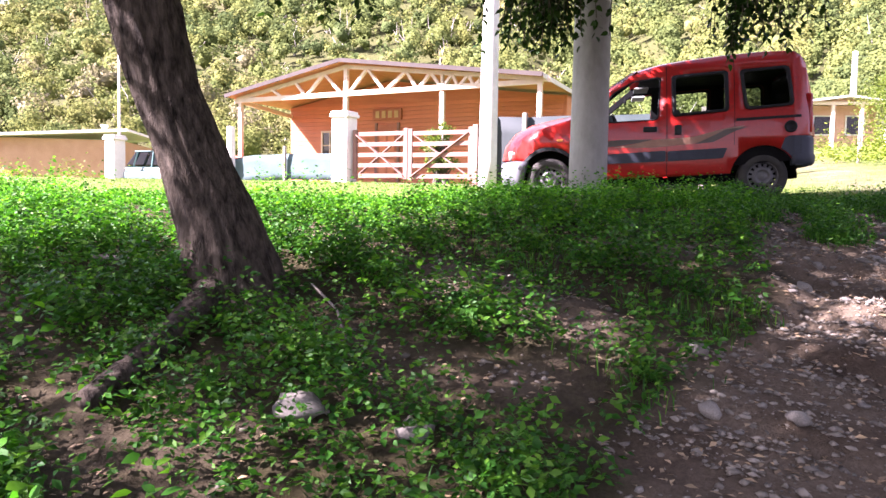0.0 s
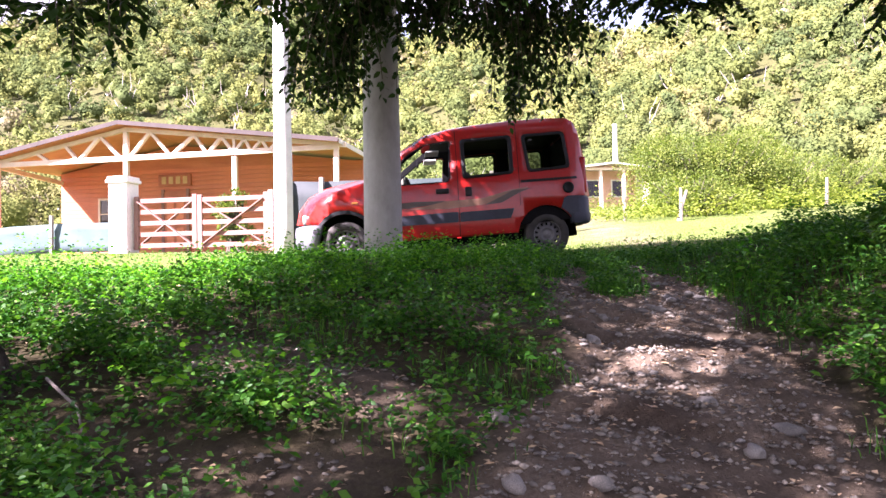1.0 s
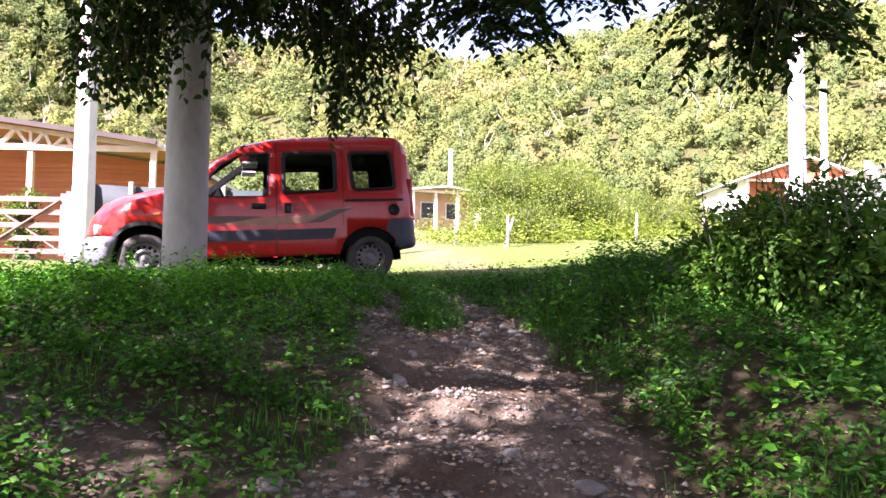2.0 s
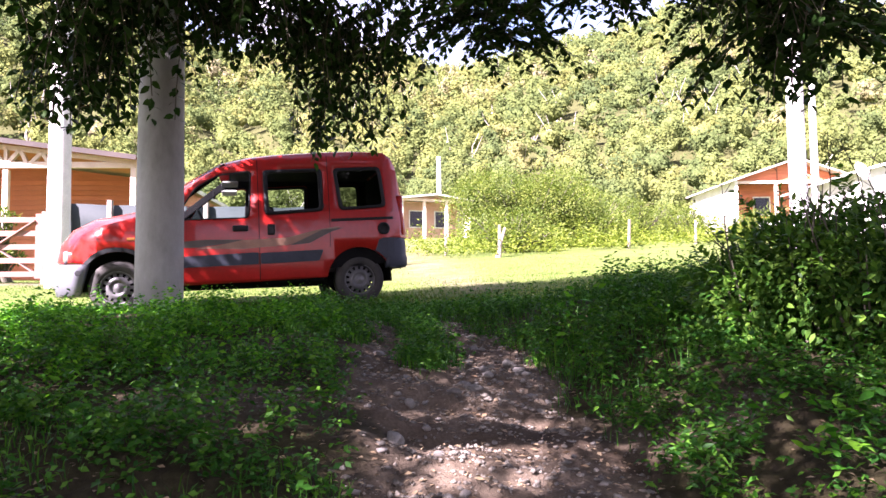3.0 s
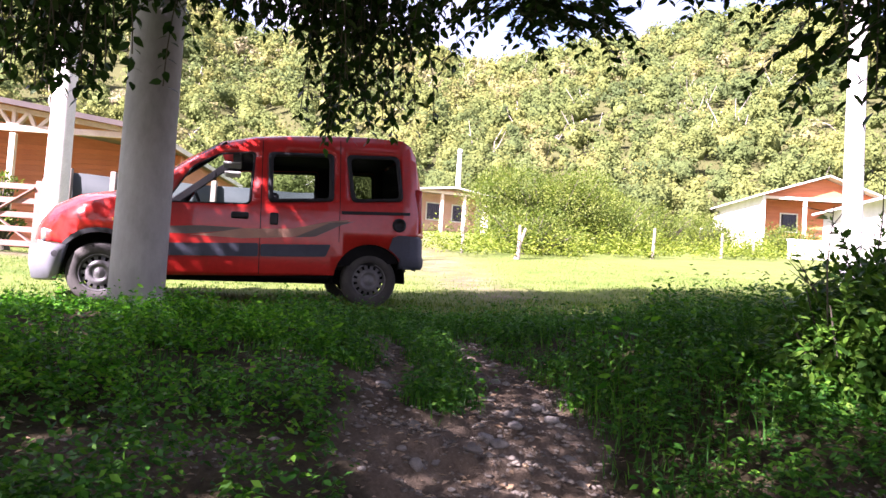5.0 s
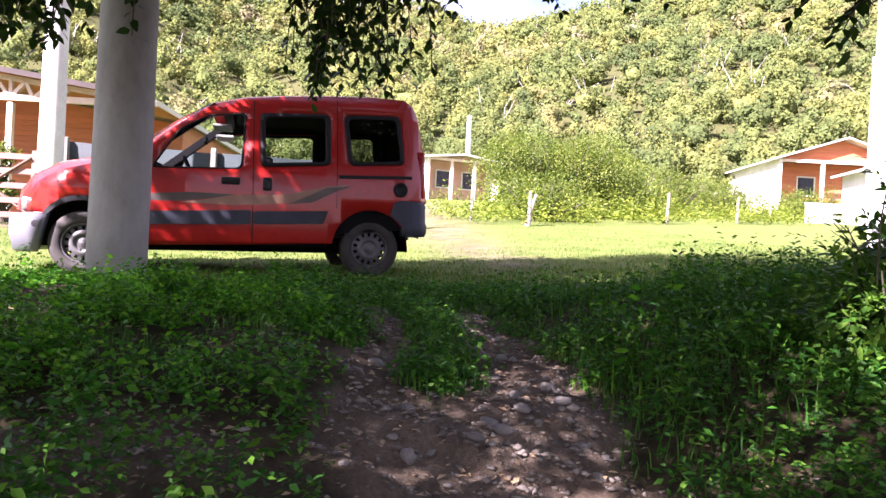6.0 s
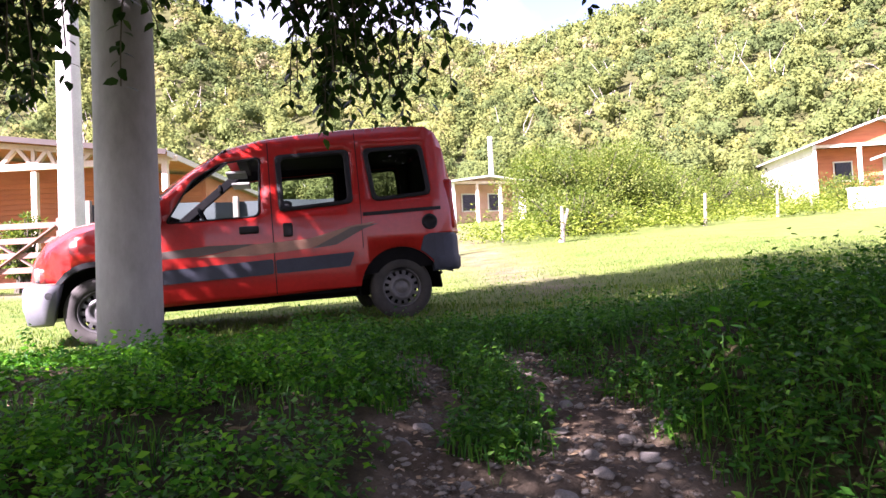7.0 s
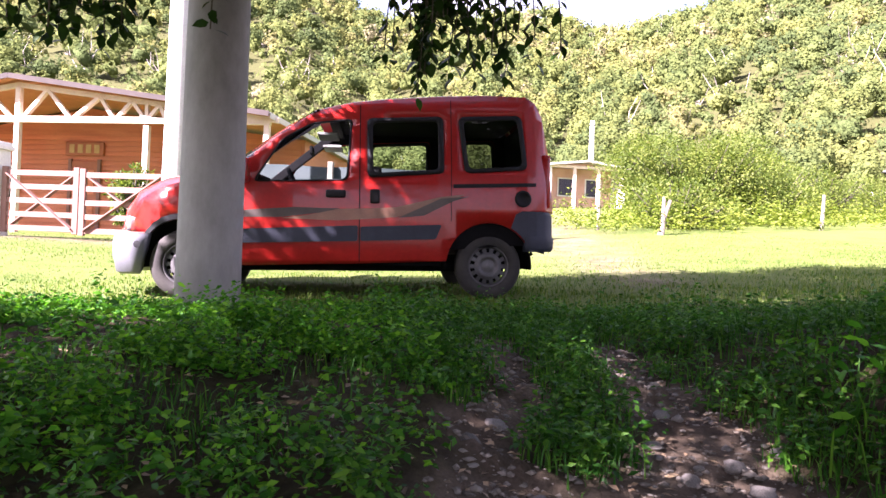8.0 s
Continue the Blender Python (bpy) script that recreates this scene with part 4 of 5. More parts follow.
            lathe(bm, [(0.16, -0.12), (0.0, -0.12)], 24, f)
            part("brake_drum", bm, M_CABIN, wh)


red_van()


# ---- vehicles behind the fence ----
def parked_car():
    c = thing("parked_car", pose(-10.2, 25.4, z_at(-10, 25), 0, 0, -20), "dark green car parked behind the net fence", "car")
    bm = boxed(-2.0, 2.0, -0.8, 0.8, 0.3, 0.95, bevel=0.12)
    part("body", bm, M_GREENCAR, c, smooth=True)
    bm = boxed(-1.3, 1.0, -0.7, 0.7, 0.93, 1.50, bevel=0.1)
    for vv in bm.verts:
        if vv.co.z > 1.2:
            vv.co.x *= 0.8
            vv.co.y *= 0.86
    part("cabin", bm, M_DARKGLASS, c)
    part("roof", boxed(-1.0, 0.8, -0.6, 0.6, 1.49, 1.54, bevel=0.02), M_GREENCAR, c)
    for x in (-0.9, -0.1, 0.7):
        part("pillar", beamed((x * 1.05, -0.7, 0.94), (x * 0.9, -0.62, 1.5), 0.05, 0.06), M_GREENCAR, c)
    for x in (-1.25, 1.25):
        for y in (-0.8, 0.62):
            bm = bmesh.new()
            lathe(bm, [(0.0, 0), (0.2, 0), (0.3, 0.02), (0.3, 0.16), (0.2, 0.18), (0, 0.18)], 24, pose(x, y, 0.3))
            part("wheel", bm, M_RUBBER, c)


parked_car()


def red_shelter():
    o = thing("red_sheet_stack", pose(-7.6, 25.9, z_at(-7.6, 26), 0, 0, -25), "low red painted sheet cover behind the fence", "cover")
    bm = boxed(-1.6, 1.6, -0.5, 0.5, 1.05, 1.12, bevel=0.02)
    for vv in bm.verts:
        vv.co.z -= 0.12 * vv.co.x
    part("sheet", bm, M_REDTARP, o)
    for x in (-1.5, 1.5):
        for y in (-0.45, 0.45):
            part("leg", boxed(x - 0.04, x + 0.04, y - 0.04, y + 0.04, -0.1, 1.06 - 0.12 * x), M_POST, o)


red_shelter()


# ---- posts along the field ----
def field_post(x, y, h, lean, fork):
    p = thing("fence_post", pose(x, y, z_at(x, y) - 0.2, lean, lean * 0.6, 30), "rough weathered wooden fence post", "post", "field fence posts")
    bm = bmesh.new()
    tube(bm, [(0, 0, 0), (0.01, 0, h * 0.5), (-0.01, 0.01, h + 0.2)], [0.065, 0.055, 0.045], 9)
    part("shaft", bm, M_POST, p)
    if fork:
        bm = bmesh.new()
        tube(bm, [(-0.12, 0.06, 0), (0.1, 0.06, h * 0.5), (0.42, 0.04, h + 0.15)], [0.055, 0.05, 0.04], 9)
        part("prop", bm, M_POST, p)


for x, y, h, lean, fork in ((12.04, 17.56, 0.95, 2, True), (18.49, 18.89, 1.05, 3, False), (28.0, 22.1, 1.15, -3, False), (11.7, 20.0, 0.8, 0, False), (11.0, 22.6, 0.8, 4, False), (24.0, 20.6, 1.0, 2, False)):
    field_post(x, y, h, lean, fork)


def wire(a, b, sag, n=14):
    bm = bmesh.new()
    a, b = Vector(a), Vector(b)
    pts = [a.lerp(b, k / n) - Vector((0, 0, sag * 4 * (k / n) * (1 - k / n))) for k in range(n + 1)]
    tube(bm, pts, 0.012, 5)
    return bm


tagged(part("overhead_cable", wire((26.8, 46.8, z_at(26.8, 46.8) + 5.9), (60, 52, 13.5), 0.6), M_WIRE), "thin dark overhead cable between poles", "cable")


# ---- buildings at the field's far side ----
def white_cottage():
    o = small_house(pose(28.6, 16.6, 3.6, 0, 0, -35), 7.0, 6.0, 2.6, 0.9, M_WHITE, M_WHITE, "small white cottage with a pale pitched roof", False)
    d = thing("satellite_dish", pose(28.3, 16.2, 6.15, 0, 0, -35), "white satellite dish on the cottage wall", "dish")
    bm = bmesh.new()
    lathe(bm, [(0.0, 0.0), (0.15, -0.02), (0.3, -0.07), (0.4, -0.13), (0.39, -0.14), (0.0, -0.015)], 24, pose(0, 0, 0, -20, 0, 30))
    part("reflector", bm, M_WHITE, d, smooth=True)
    part("bracket", beamed((0, 0, 0), (0.25, 0.35, -0.5), 0.04, 0.04), M_STEEL, d)


white_cottage()
w = thing("garden_wall", pose(29.6, 21.5, z_at(30, 21), 0, 0, -20), "low white rendered garden wall", "wall")
part("masonry", boxed(0, 5.0, 0, 0.15, -0.5, 0.85, bevel=0.01), M_WHITE, w)
part("coping", boxed(-0.03, 5.03, -0.03, 0.18, 0.852, 0.92, bevel=0.01), M_WHITE, w)


# ---- plants ----
def stuff(name, me, material, label, category):
    return tagged(part(name, me, material), label, category, kind="stuff")


def keep(n, x0, x1, y0, y1, chance):
    """Random spots in a rectangle, kept with a given chance."""
    x, y = R.uniform(x0, x1, n), R.uniform(y0, y1, n)
    ok = R.random(n) < chance(x, y)
    return x[ok], y[ok]


def clumps(x, y, leaves, spread, tall, size, lift=0.0, stems=5):
    """Low plants at x, y: a few leaning stems, each with leaves in pairs and a rosette at its tip."""
    n = len(x)
    tall = tall * (0.35 + 1.35 * R.random(n) ** 1.4)
    i = np.repeat(np.arange(n), leaves)
    q = np.tile(np.arange(leaves), n)
    stem = i * stems + q % stems
    sa = R.uniform(0, 2 * np.pi, n * stems)[stem]
    sl = (R.random(n * stems) ** 0.6)[stem] * spread
    sh = R.uniform(0.55, 1.1, n * stems)[stem]
    u = np.clip(0.25 + 0.75 * ((q // stems) + R.random(len(q))) / max(1, leaves // stems), 0, 1) ** 0.75
    px, py = x[i] + sl * u * np.cos(sa), y[i] + sl * u * np.sin(sa)
    P = np.stack([px, py, height(px, py) + lift + u * sh * tall[i]], 1)
    a = sa + np.where(q % 2 == 0, 1.2, -1.2) * (1.25 - 0.7 * u) + R.normal(0, 0.35, len(i))
    a = np.where(u > 0.85, R.uniform(0, 2 * np.pi, len(i)), a)
    D = np.stack([np.cos(a), np.sin(a), R.uniform(-0.75, 0.6, len(i))], 1)
    s = size * (1.25 - 0.45 * u) * R.uniform(0.7, 1.25, len(i)) * R.uniform(0.75, 1.3, n)[i]
    return P, D, ups(len(i), 0.8), s


def blades(name, x, y, tall, wide):
    n = len(x)
    a, b = R.uniform(0, 2 * np.pi, n), R.uniform(0.15, 0.7, n)
    t = tall * R.uniform(0.5, 1.3, n)
    P = np.stack([x, y, height(x, y) - 0.005], 1)
    L = np.stack([np.cos(a), np.sin(a), 0 * a], 1)
    S = np.stack([-np.sin(a), np.cos(a), 0 * a], 1) * (wide * R.uniform(0.6, 1.3, n))[:, None]
    Z = np.array([0, 0, 1.0])
    m = P + L * (t * b * 0.35)[:, None] + Z * (t * 0.6)[:, None]
    e = P + L * (t * b)[:, None] + Z * (t * (1 - 0.25 * b))[:, None]
    V = np.stack([P - S, P + S, m + S * 0.8, m - S * 0.8, e], 1).reshape(-1, 3)
    F = (np.arange(n)[:, None, None] * 5 + np.array([(0, 1, 2), (0, 2, 3), (3, 2, 4)])[None]).reshape(-1, 3)
    return mesh_of(name, V, F)


def patchy(x, y, f, seed, lo=-0.4, hi=0.5):
    return smooth(lo, hi, wave(x, y, f, seed) + 0.5 * wave(x, y, f * 2.7, seed + 1))


# lush carpet on the bank
def mounds(x, y, f, seed):
    """Where low plants stand in heaps (1) and where soil shows between them (0)."""
    return patchy(x, y, f, seed, -0.3, 0.45) * (0.12 + 0.88 * patchy(x, y, f * 2.3, seed + 3, -0.5, 0.25))


def lush(x, y):
    a = smooth(4.15, 5.1, y - 0.22 * np.clip(x, -3, 1)) * (1 - smooth(7.6, 8.2, y))
    return (1 - dirt_at(x, y)) ** 2 * np.clip(a, 0, 1) * (1 - smooth(-0.25, 0.1, x - left_edge(y)) * (y < 7.4)) * 0.95


x, y = keep(30000, -7.5, 3.2, 3.6, 8.2, lambda x, y: lush(x, y) * (0.03 + 0.8 * mounds(x, y, 3.1, 2.0)))
stuff("ground_cover", leaf_mesh("ground_cover", *clumps(x, y, 26, 0.13, np.interp(y, (5.0, 6.0, 6.8), (0.24, 0.17, 0.075)) * (0.45 + 0.75 * mounds(x, y, 3.1, 2.0)), 0.034), width=0.55), M_LUSH, "lush bright green leafy ground cover on the bank", "ground cover")


x, y = keep(160, -5.0, 3.0, 6.0, 7.0, lambda x, y: lush(x, y) * 0.3)
stuff("crest_sprigs", leaf_mesh("crest_sprigs", *clumps(x, y, 22, 0.08, 0.17, 0.042, stems=3), width=0.45, full=True), M_LUSH, "taller leafy sprigs along the crest of the bank", "weeds")


# sparse weeds on the shaded slope
def sparse(x, y):
    a = (1 - smooth(4.4, 5.6, y)) * smooth(0.6, 1.4, y) * (1 - smooth(-0.2, 0.15, x - left_edge(y)))
    return a * (1 - dirt_at(x, y)) * np.maximum(0.12 * smooth(0.3, -1.0, x), 0.03 + 0.75 * mounds(x, y, 3.4, 7.0))


x, y = keep(22000, -4.5, 2.4, 0.9, 5.6, sparse)
stuff("slope_weeds", leaf_mesh("slope_weeds", *clumps(x, y, 18, 0.12, 0.12 + 0.10 * mounds(x, y, 3.4, 7.0), 0.038), width=0.55), M_WEED, "scattered green weeds on the shaded slope", "weeds")
x, y = keep(1500, -4.8, 1.6, 1.4, 5.0, lambda x, y: sparse(x, y) * 0.5 * smooth(1.2, -1.4, x) * (np.hypot(x + 1.1, y - 3.4) > 0.55))
stuff("broadleaf_weeds", leaf_mesh("broadleaf_weeds", *clumps(x, y, 22, 0.14, 0.27, 0.05), width=0.6, full=True), M_LUSH, "taller broad-leaved weeds below the tree", "weeds")


# right bank
def rbank(x, y):
    return smooth(-0.05, 0.25, x - right_edge(y)) * (1 - smooth(7.2, 8.2, y + 0.15 * (x - 4)))


x, y = keep(16000, 2.2, 8.0, 1.4, 8.4, lambda x, y: rbank(x, y) * (0.26 + 0.55 * mounds(x, y, 2.6, 3.0)))
stuff("bank_weeds", leaf_mesh("bank_weeds", *clumps(x, y, 18, 0.13, np.interp(y, (4.5, 6.0), (0.26, 0.14)) * (0.5 + 0.7 * mounds(x, y, 2.6, 3.0)), 0.046), width=0.42), M_WEED, "dense weeds over the bank beside the path", "weeds")


x, y = keep(22000, 2.6, 8.5, 3.8, 8.6, lambda x, y: rbank(x, y) * (0.3 + 0.5 * patchy(x, y, 1.7, 6.0)))
stuff("bank_grass", blades("bank_grass", x, y, np.interp(y, (4.5, 7.5), (0.2, 0.12)), 0.004), M_WEED, "thin grass among the weeds of the bank", "grass")


def bank_bush(cx, cy, lobes, n):
    """A heaped bush: woody stems, leaves on the skin of several lobes, a few bare shoots."""
    z = z_at(cx, cy)
    o = thing("bush", pose(cx, cy, z), "dark green leafy bush heaped on the bank", "bush")
    bm = bmesh.new()
    for lx, ly, lz, lr in lobes:
        for _ in range(7):
            d = R.normal(0, 0.5, 3)
            e = (lx + d[0] * lr, ly + d[1] * lr, lz + (0.3 + abs(d[2])) * lr)
            tube(bm, [(lx * 0.5 + R.normal(0, 0.1), ly * 0.5 + R.normal(0, 0.1), -0.15), ((lx + e[0]) * 0.45, (ly + e[1]) * 0.45, lz * 0.6), e], [0.014, 0.009, 0.003], 5)
    part("stem", bm, M_TWIG, o)
    bm = bmesh.new()
    for k in range(16):
        lx, ly, lz, lr = lobes[k % 5]
        p = Vector((lx + R.normal(0, 0.15), ly + R.normal(0, 0.15), lz + lr * 0.5))
        e = p + Vector((R.normal(-0.1, 0.16), R.normal(0, 0.14), R.uniform(0.3, 0.6)))
        mid = p.lerp(e, 0.5) + Vector((R.normal(0, 0.04), R.normal(0, 0.04), 0.03))
        tube(bm, [p, mid, e], [0.005, 0.004, 0.002], 5)
        for _ in range(3):
            f = mid.lerp(e, R.random())
            tube(bm, [f, f + Vector((R.normal(0, 0.08), R.normal(0, 0.08), R.uniform(0.02, 0.12)))], [0.003, 0.0015], 4)
    part("bare_shoot", bm, M_TWIG, o, "thin bare shoots")
    k = R.integers(0, len(lobes), n)
    lo = np.array(lobes)[k]
    d = unit(R.normal(0, 1, (n, 3)) + np.array([0, 0, 0.25]))
    swell = 1 + 0.42 * np.sin(d[:, :1] * 7 + k[:, None]) * np.sin(d[:, 1:2] * 6 + k[:, None] * 2) * np.cos(d[:, 2:] * 5)
    P = lo[:, :3] + d * lo[:, 3:4] * R.uniform(0.6, 1.06, (n, 1)) * swell * np.array([1, 1, 0.85])
    P[:, 2] = np.maximum(P[:, 2], height(P[:, 0] + cx, P[:, 1] + cy) - z + 0.02)
    D = d + R.normal(0, 0.5, (n, 3)) - np.array([0, 0, 0.35])
    S = R.uniform(0.03, 0.078, n)
    # leafy shoots that stand out of the heap
    for k in range(70):
        lx, ly, lz, lr = lobes[k % len(lobes)]
        go = unit(np.array([R.normal(-0.15, 0.6), R.normal(-0.1, 0.6), abs(R.normal(0.7, 0.4))]))
        u = np.linspace(0, 1, 20)[:, None]
        c = np.array([lx, ly, lz]) + go * (lr * 0.75 + R.uniform(0.15, 0.42) * u) + np.array([0, 0, -0.06]) * u * u
        side = unit(np.cross(go, R.normal(0, 1, (20, 3))))
        P, D, d = np.concatenate([P, c]), np.concatenate([D, side + 0.5 * go]), np.concatenate([d, side + np.array([0, 0, 0.6])])
        S = np.concatenate([S, R.uniform(0.045, 0.085, 20)])
    part("foliage", leaf_mesh("foliage", P, D, unit(d + ups(len(P), 0.6)), S, width=0.48, full=True), M_BUSH, o)["kind"] = "stuff"


bank_bush(4.95, 3.65, [(-0.1, 0.1, 0.42, 0.42), (-0.36, 0.36, 0.24, 0.36), (0.2, 0.4, 0.52, 0.42), (0.0, -0.35, 0.34, 0.45), (0.4, -0.1, 0.60, 0.44), (0.25, -0.75, 0.2, 0.42), (0.75, 0.3, 0.55, 0.45), (0.85, -0.5, 0.45, 0.5)], 19000)
x, y = keep(420, 2.7, 7.0, 1.8, 5.6, lambda x, y: rbank(x, y) * 0.5 * patchy(x, y, 2.4, 9.0))
stuff("bank_broadleaf", leaf_mesh("bank_broadleaf", *clumps(x, y, 14, 0.12, 0.28, 0.06), width=0.5, full=True), M_LUSH, "bright broad leaves among the bushes", "weeds")

# middle strip of the path, and stray tufts
x, y = keep(9000, 2.4, 3.9, 4.7, 7.6, lambda x, y: (1 - dirt_at(x, y)) * 0.8)
stuff("path_grass", blades("path_grass", x, y, 0.10, 0.0035), M_WEED, "grass and weeds on the strip between the ruts", "grass")
x, y = keep(1500, 2.5, 3.8, 4.9, 7.4, lambda x, y: (1 - dirt_at(x, y)) * 0.8)
stuff("path_weeds", leaf_mesh("path_weeds", *clumps(x, y, 12, 0.08, 0.14, 0.04), width=0.45), M_WEED, "weeds on the strip between the ruts", "weeds")
x, y = keep(26000, -1.5, 3.6, 2.0, 6.5, lambda x, y: (1 - dirt_at(x, y)) * patchy(x, y, 1.9, 11.0, 0.0, 0.8) * smooth(-0.2, 0.7, x))
stuff("slope_grass", blades("slope_grass", x, y, 0.09, 0.003), M_WEED, "thin grass on the slope", "grass")


# grass on the flat
def turf(x, y):
    return smooth(6.9, 7.8, y) * (1 - dirt_at(x, y) * 0.9) * np.exp(-np.clip(y - 9, 0, 99) / 7.0)


x, y = keep(260000, -9, 15, 6.8, 24, lambda x, y: turf(x, y) * (0.45 + 0.55 * patchy(x, y, 1.2, 5.0)))
stuff("meadow_grass", blades("meadow_grass", x, y, np.interp(y, (7.5, 9.5, 12), (0.08, 0.045, 0.03)), 0.005), M_GRASS, "short sunlit grass on the flat", "grass")


# tall weeds along the field posts and by the fence
def tallweeds(x, y):
    line = 17.2 + 0.12 * (x - 11)
    right = smooth(10.4, 11.3, x) * smooth(-0.2, 0.6, y - line) * (1 - smooth(4.0, 9.0, y - line))
    edge = (1 - smooth(-11.6, -11.0, x)) * smooth(20.6, 21.3, y) * (1 - smooth(26, 30, y))
    return np.maximum(right, edge) * (0.25 + 0.75 * patchy(x, y, 0.9, 1.0))


x, y = keep(14000, -26, 42, 17, 32, tallweeds)
stuff("tall_weeds", leaf_mesh("tall_weeds", *clumps(x, y, 15, 0.28, 0.75, 0.135), width=0.35), M_TALL, "tall yellow-green weeds along the field edge", "weeds")


def shrub(cx, cy, w, h, n, label):
    """A rounded shrub: stems from the ground, leaf sprays round several lobes."""
    n = int(n * 1.5)
    z = z_at(cx, cy)
    o = thing("shrub", pose(cx, cy, z), label, "shrub", "field shrubs")
    lobes = [(np.clip(R.normal(0, w * 0.2), -w * 0.34, w * 0.34), np.clip(R.normal(0, w * 0.15), -w * 0.28, w * 0.28), R.uniform(0.2, 0.78) * h, R.uniform(0.11, 0.22) * w) for _ in range(26)]
    bm = bmesh.new()
    for lx, ly, lz, lr in lobes:
        for _ in range(2):
            ex, ey = lx + R.normal(0, lr * 0.4), ly + R.normal(0, lr * 0.4)
            tube(bm, [(R.normal(0, 0.15), R.normal(0, 0.15), -0.2), (ex * 0.5, ey * 0.5, lz * 0.55), (ex, ey, lz + lr * 0.4)], [0.05, 0.03, 0.01], 6)
    part("stem", bm, M_TWIG, o)
    k = R.integers(0, len(lobes), n)
    lo = np.array(lobes)[k]
    d = unit(R.normal(0, 1, (n, 3)))
    rr = lo[:, 3:4] * R.uniform(0.6, 1.1, (n, 1)) * np.array([1, 1, 0.8])
    P = lo[:, :3] + d * rr
    P[:, 2] = np.maximum(P[:, 2], 0.05)
    D = d + R.normal(0, 0.6, (n, 3))
    part("foliage", leaf_mesh("foliage", P, D, unit(d + ups(n, 0.5)), R.uniform(0.065, 0.135, n), width=0.45), M_SHRUB, o)


shrub(18.0, 24.2, 6.4, 3.3, 30000, "large feathery yellow-green shrub behind the field posts")
shrub(22.0, 25.0, 5.0, 2.2, 8000, "low yellow-green shrub behind the field posts")
shrub(27.0, 27.0, 5.0, 1.9, 7000, "low yellow-green shrub behind the field posts")
shrub(14.5, 20.4, 3.4, 1.4, 5000, "low dark green shrub behind a leaning post")
shrub(24.2, 27.5, 5.5, 2.6, 9000, "low yellow-green shrub behind the field posts")
shrub(20.0, 22.4, 3.6, 1.5, 6000, "low dark green shrub behind the field posts")
shrub(30.5, 26.5, 4.0, 1.8, 5000, "low yellow-green shrub behind the field posts")
shrub(33.0, 24.0, 4.5, 1.5, 5000, "low yellow-green shrub near a white house")
shrub(-0.25, 19.7, 0.95, 2.0, 1700, "leafy garden bush behind the wooden gate")


# ---- wooded hills ----
def toned(name, tones, grain, clear, bump):
    """Tree crowns: each crown has its own green, with leaf-sized mottling."""
    m, t, b = nodes_of(name)
    at = t.nodes.new("ShaderNodeAttribute")
    at.attribute_name = "tone"
    col = ramp(t, at.outputs["Fac"], *tones)
    fine = noise_node(t, grain, 5.0, 0.7)
    col = mixc(t, 0.6, col, ramp(t, fine, (0.32, (0.55, 0.6, 0.55)), (0.68, (1.3, 1.28, 1.2))), "MULTIPLY")
    t.links.new(col, b.inputs["Base Color"])
    b.inputs["Roughness"].default_value = 0.95
    b.inputs["Specular IOR Level"].default_value = 0.04
    if bump:
        bumped(t, b, fine, 1.0, bump)
    if clear:
        tr = t.nodes.new("ShaderNodeBsdfTranslucent")
        t.links.new(col, tr.inputs[0])
        mx = t.nodes.new("ShaderNodeMixShader")
        mx.inputs[0].default_value = clear
        t.links.new(b.outputs[0], mx.inputs[1])
        t.links.new(tr.outputs[0], mx.inputs[2])
        t.links.new(mx.outputs[0], t.nodes["Material Output"].inputs[0])
    return m


GREENS = ((0.0, (0.062, 0.090, 0.036)), (0.25, (0.090, 0.122, 0.042)), (0.5, (0.124, 0.152, 0.048)), (0.72, (0.157, 0.171, 0.052)), (0.88, (0.168, 0.163, 0.070)), (1.0, (0.202, 0.186, 0.115)))
M_WOODS = toned("woods_leaf", GREENS, 1.1, 0.35, 0)
M_WOODCORE = toned("woods_mass", GREENS, 1.7, 0, 0.5)


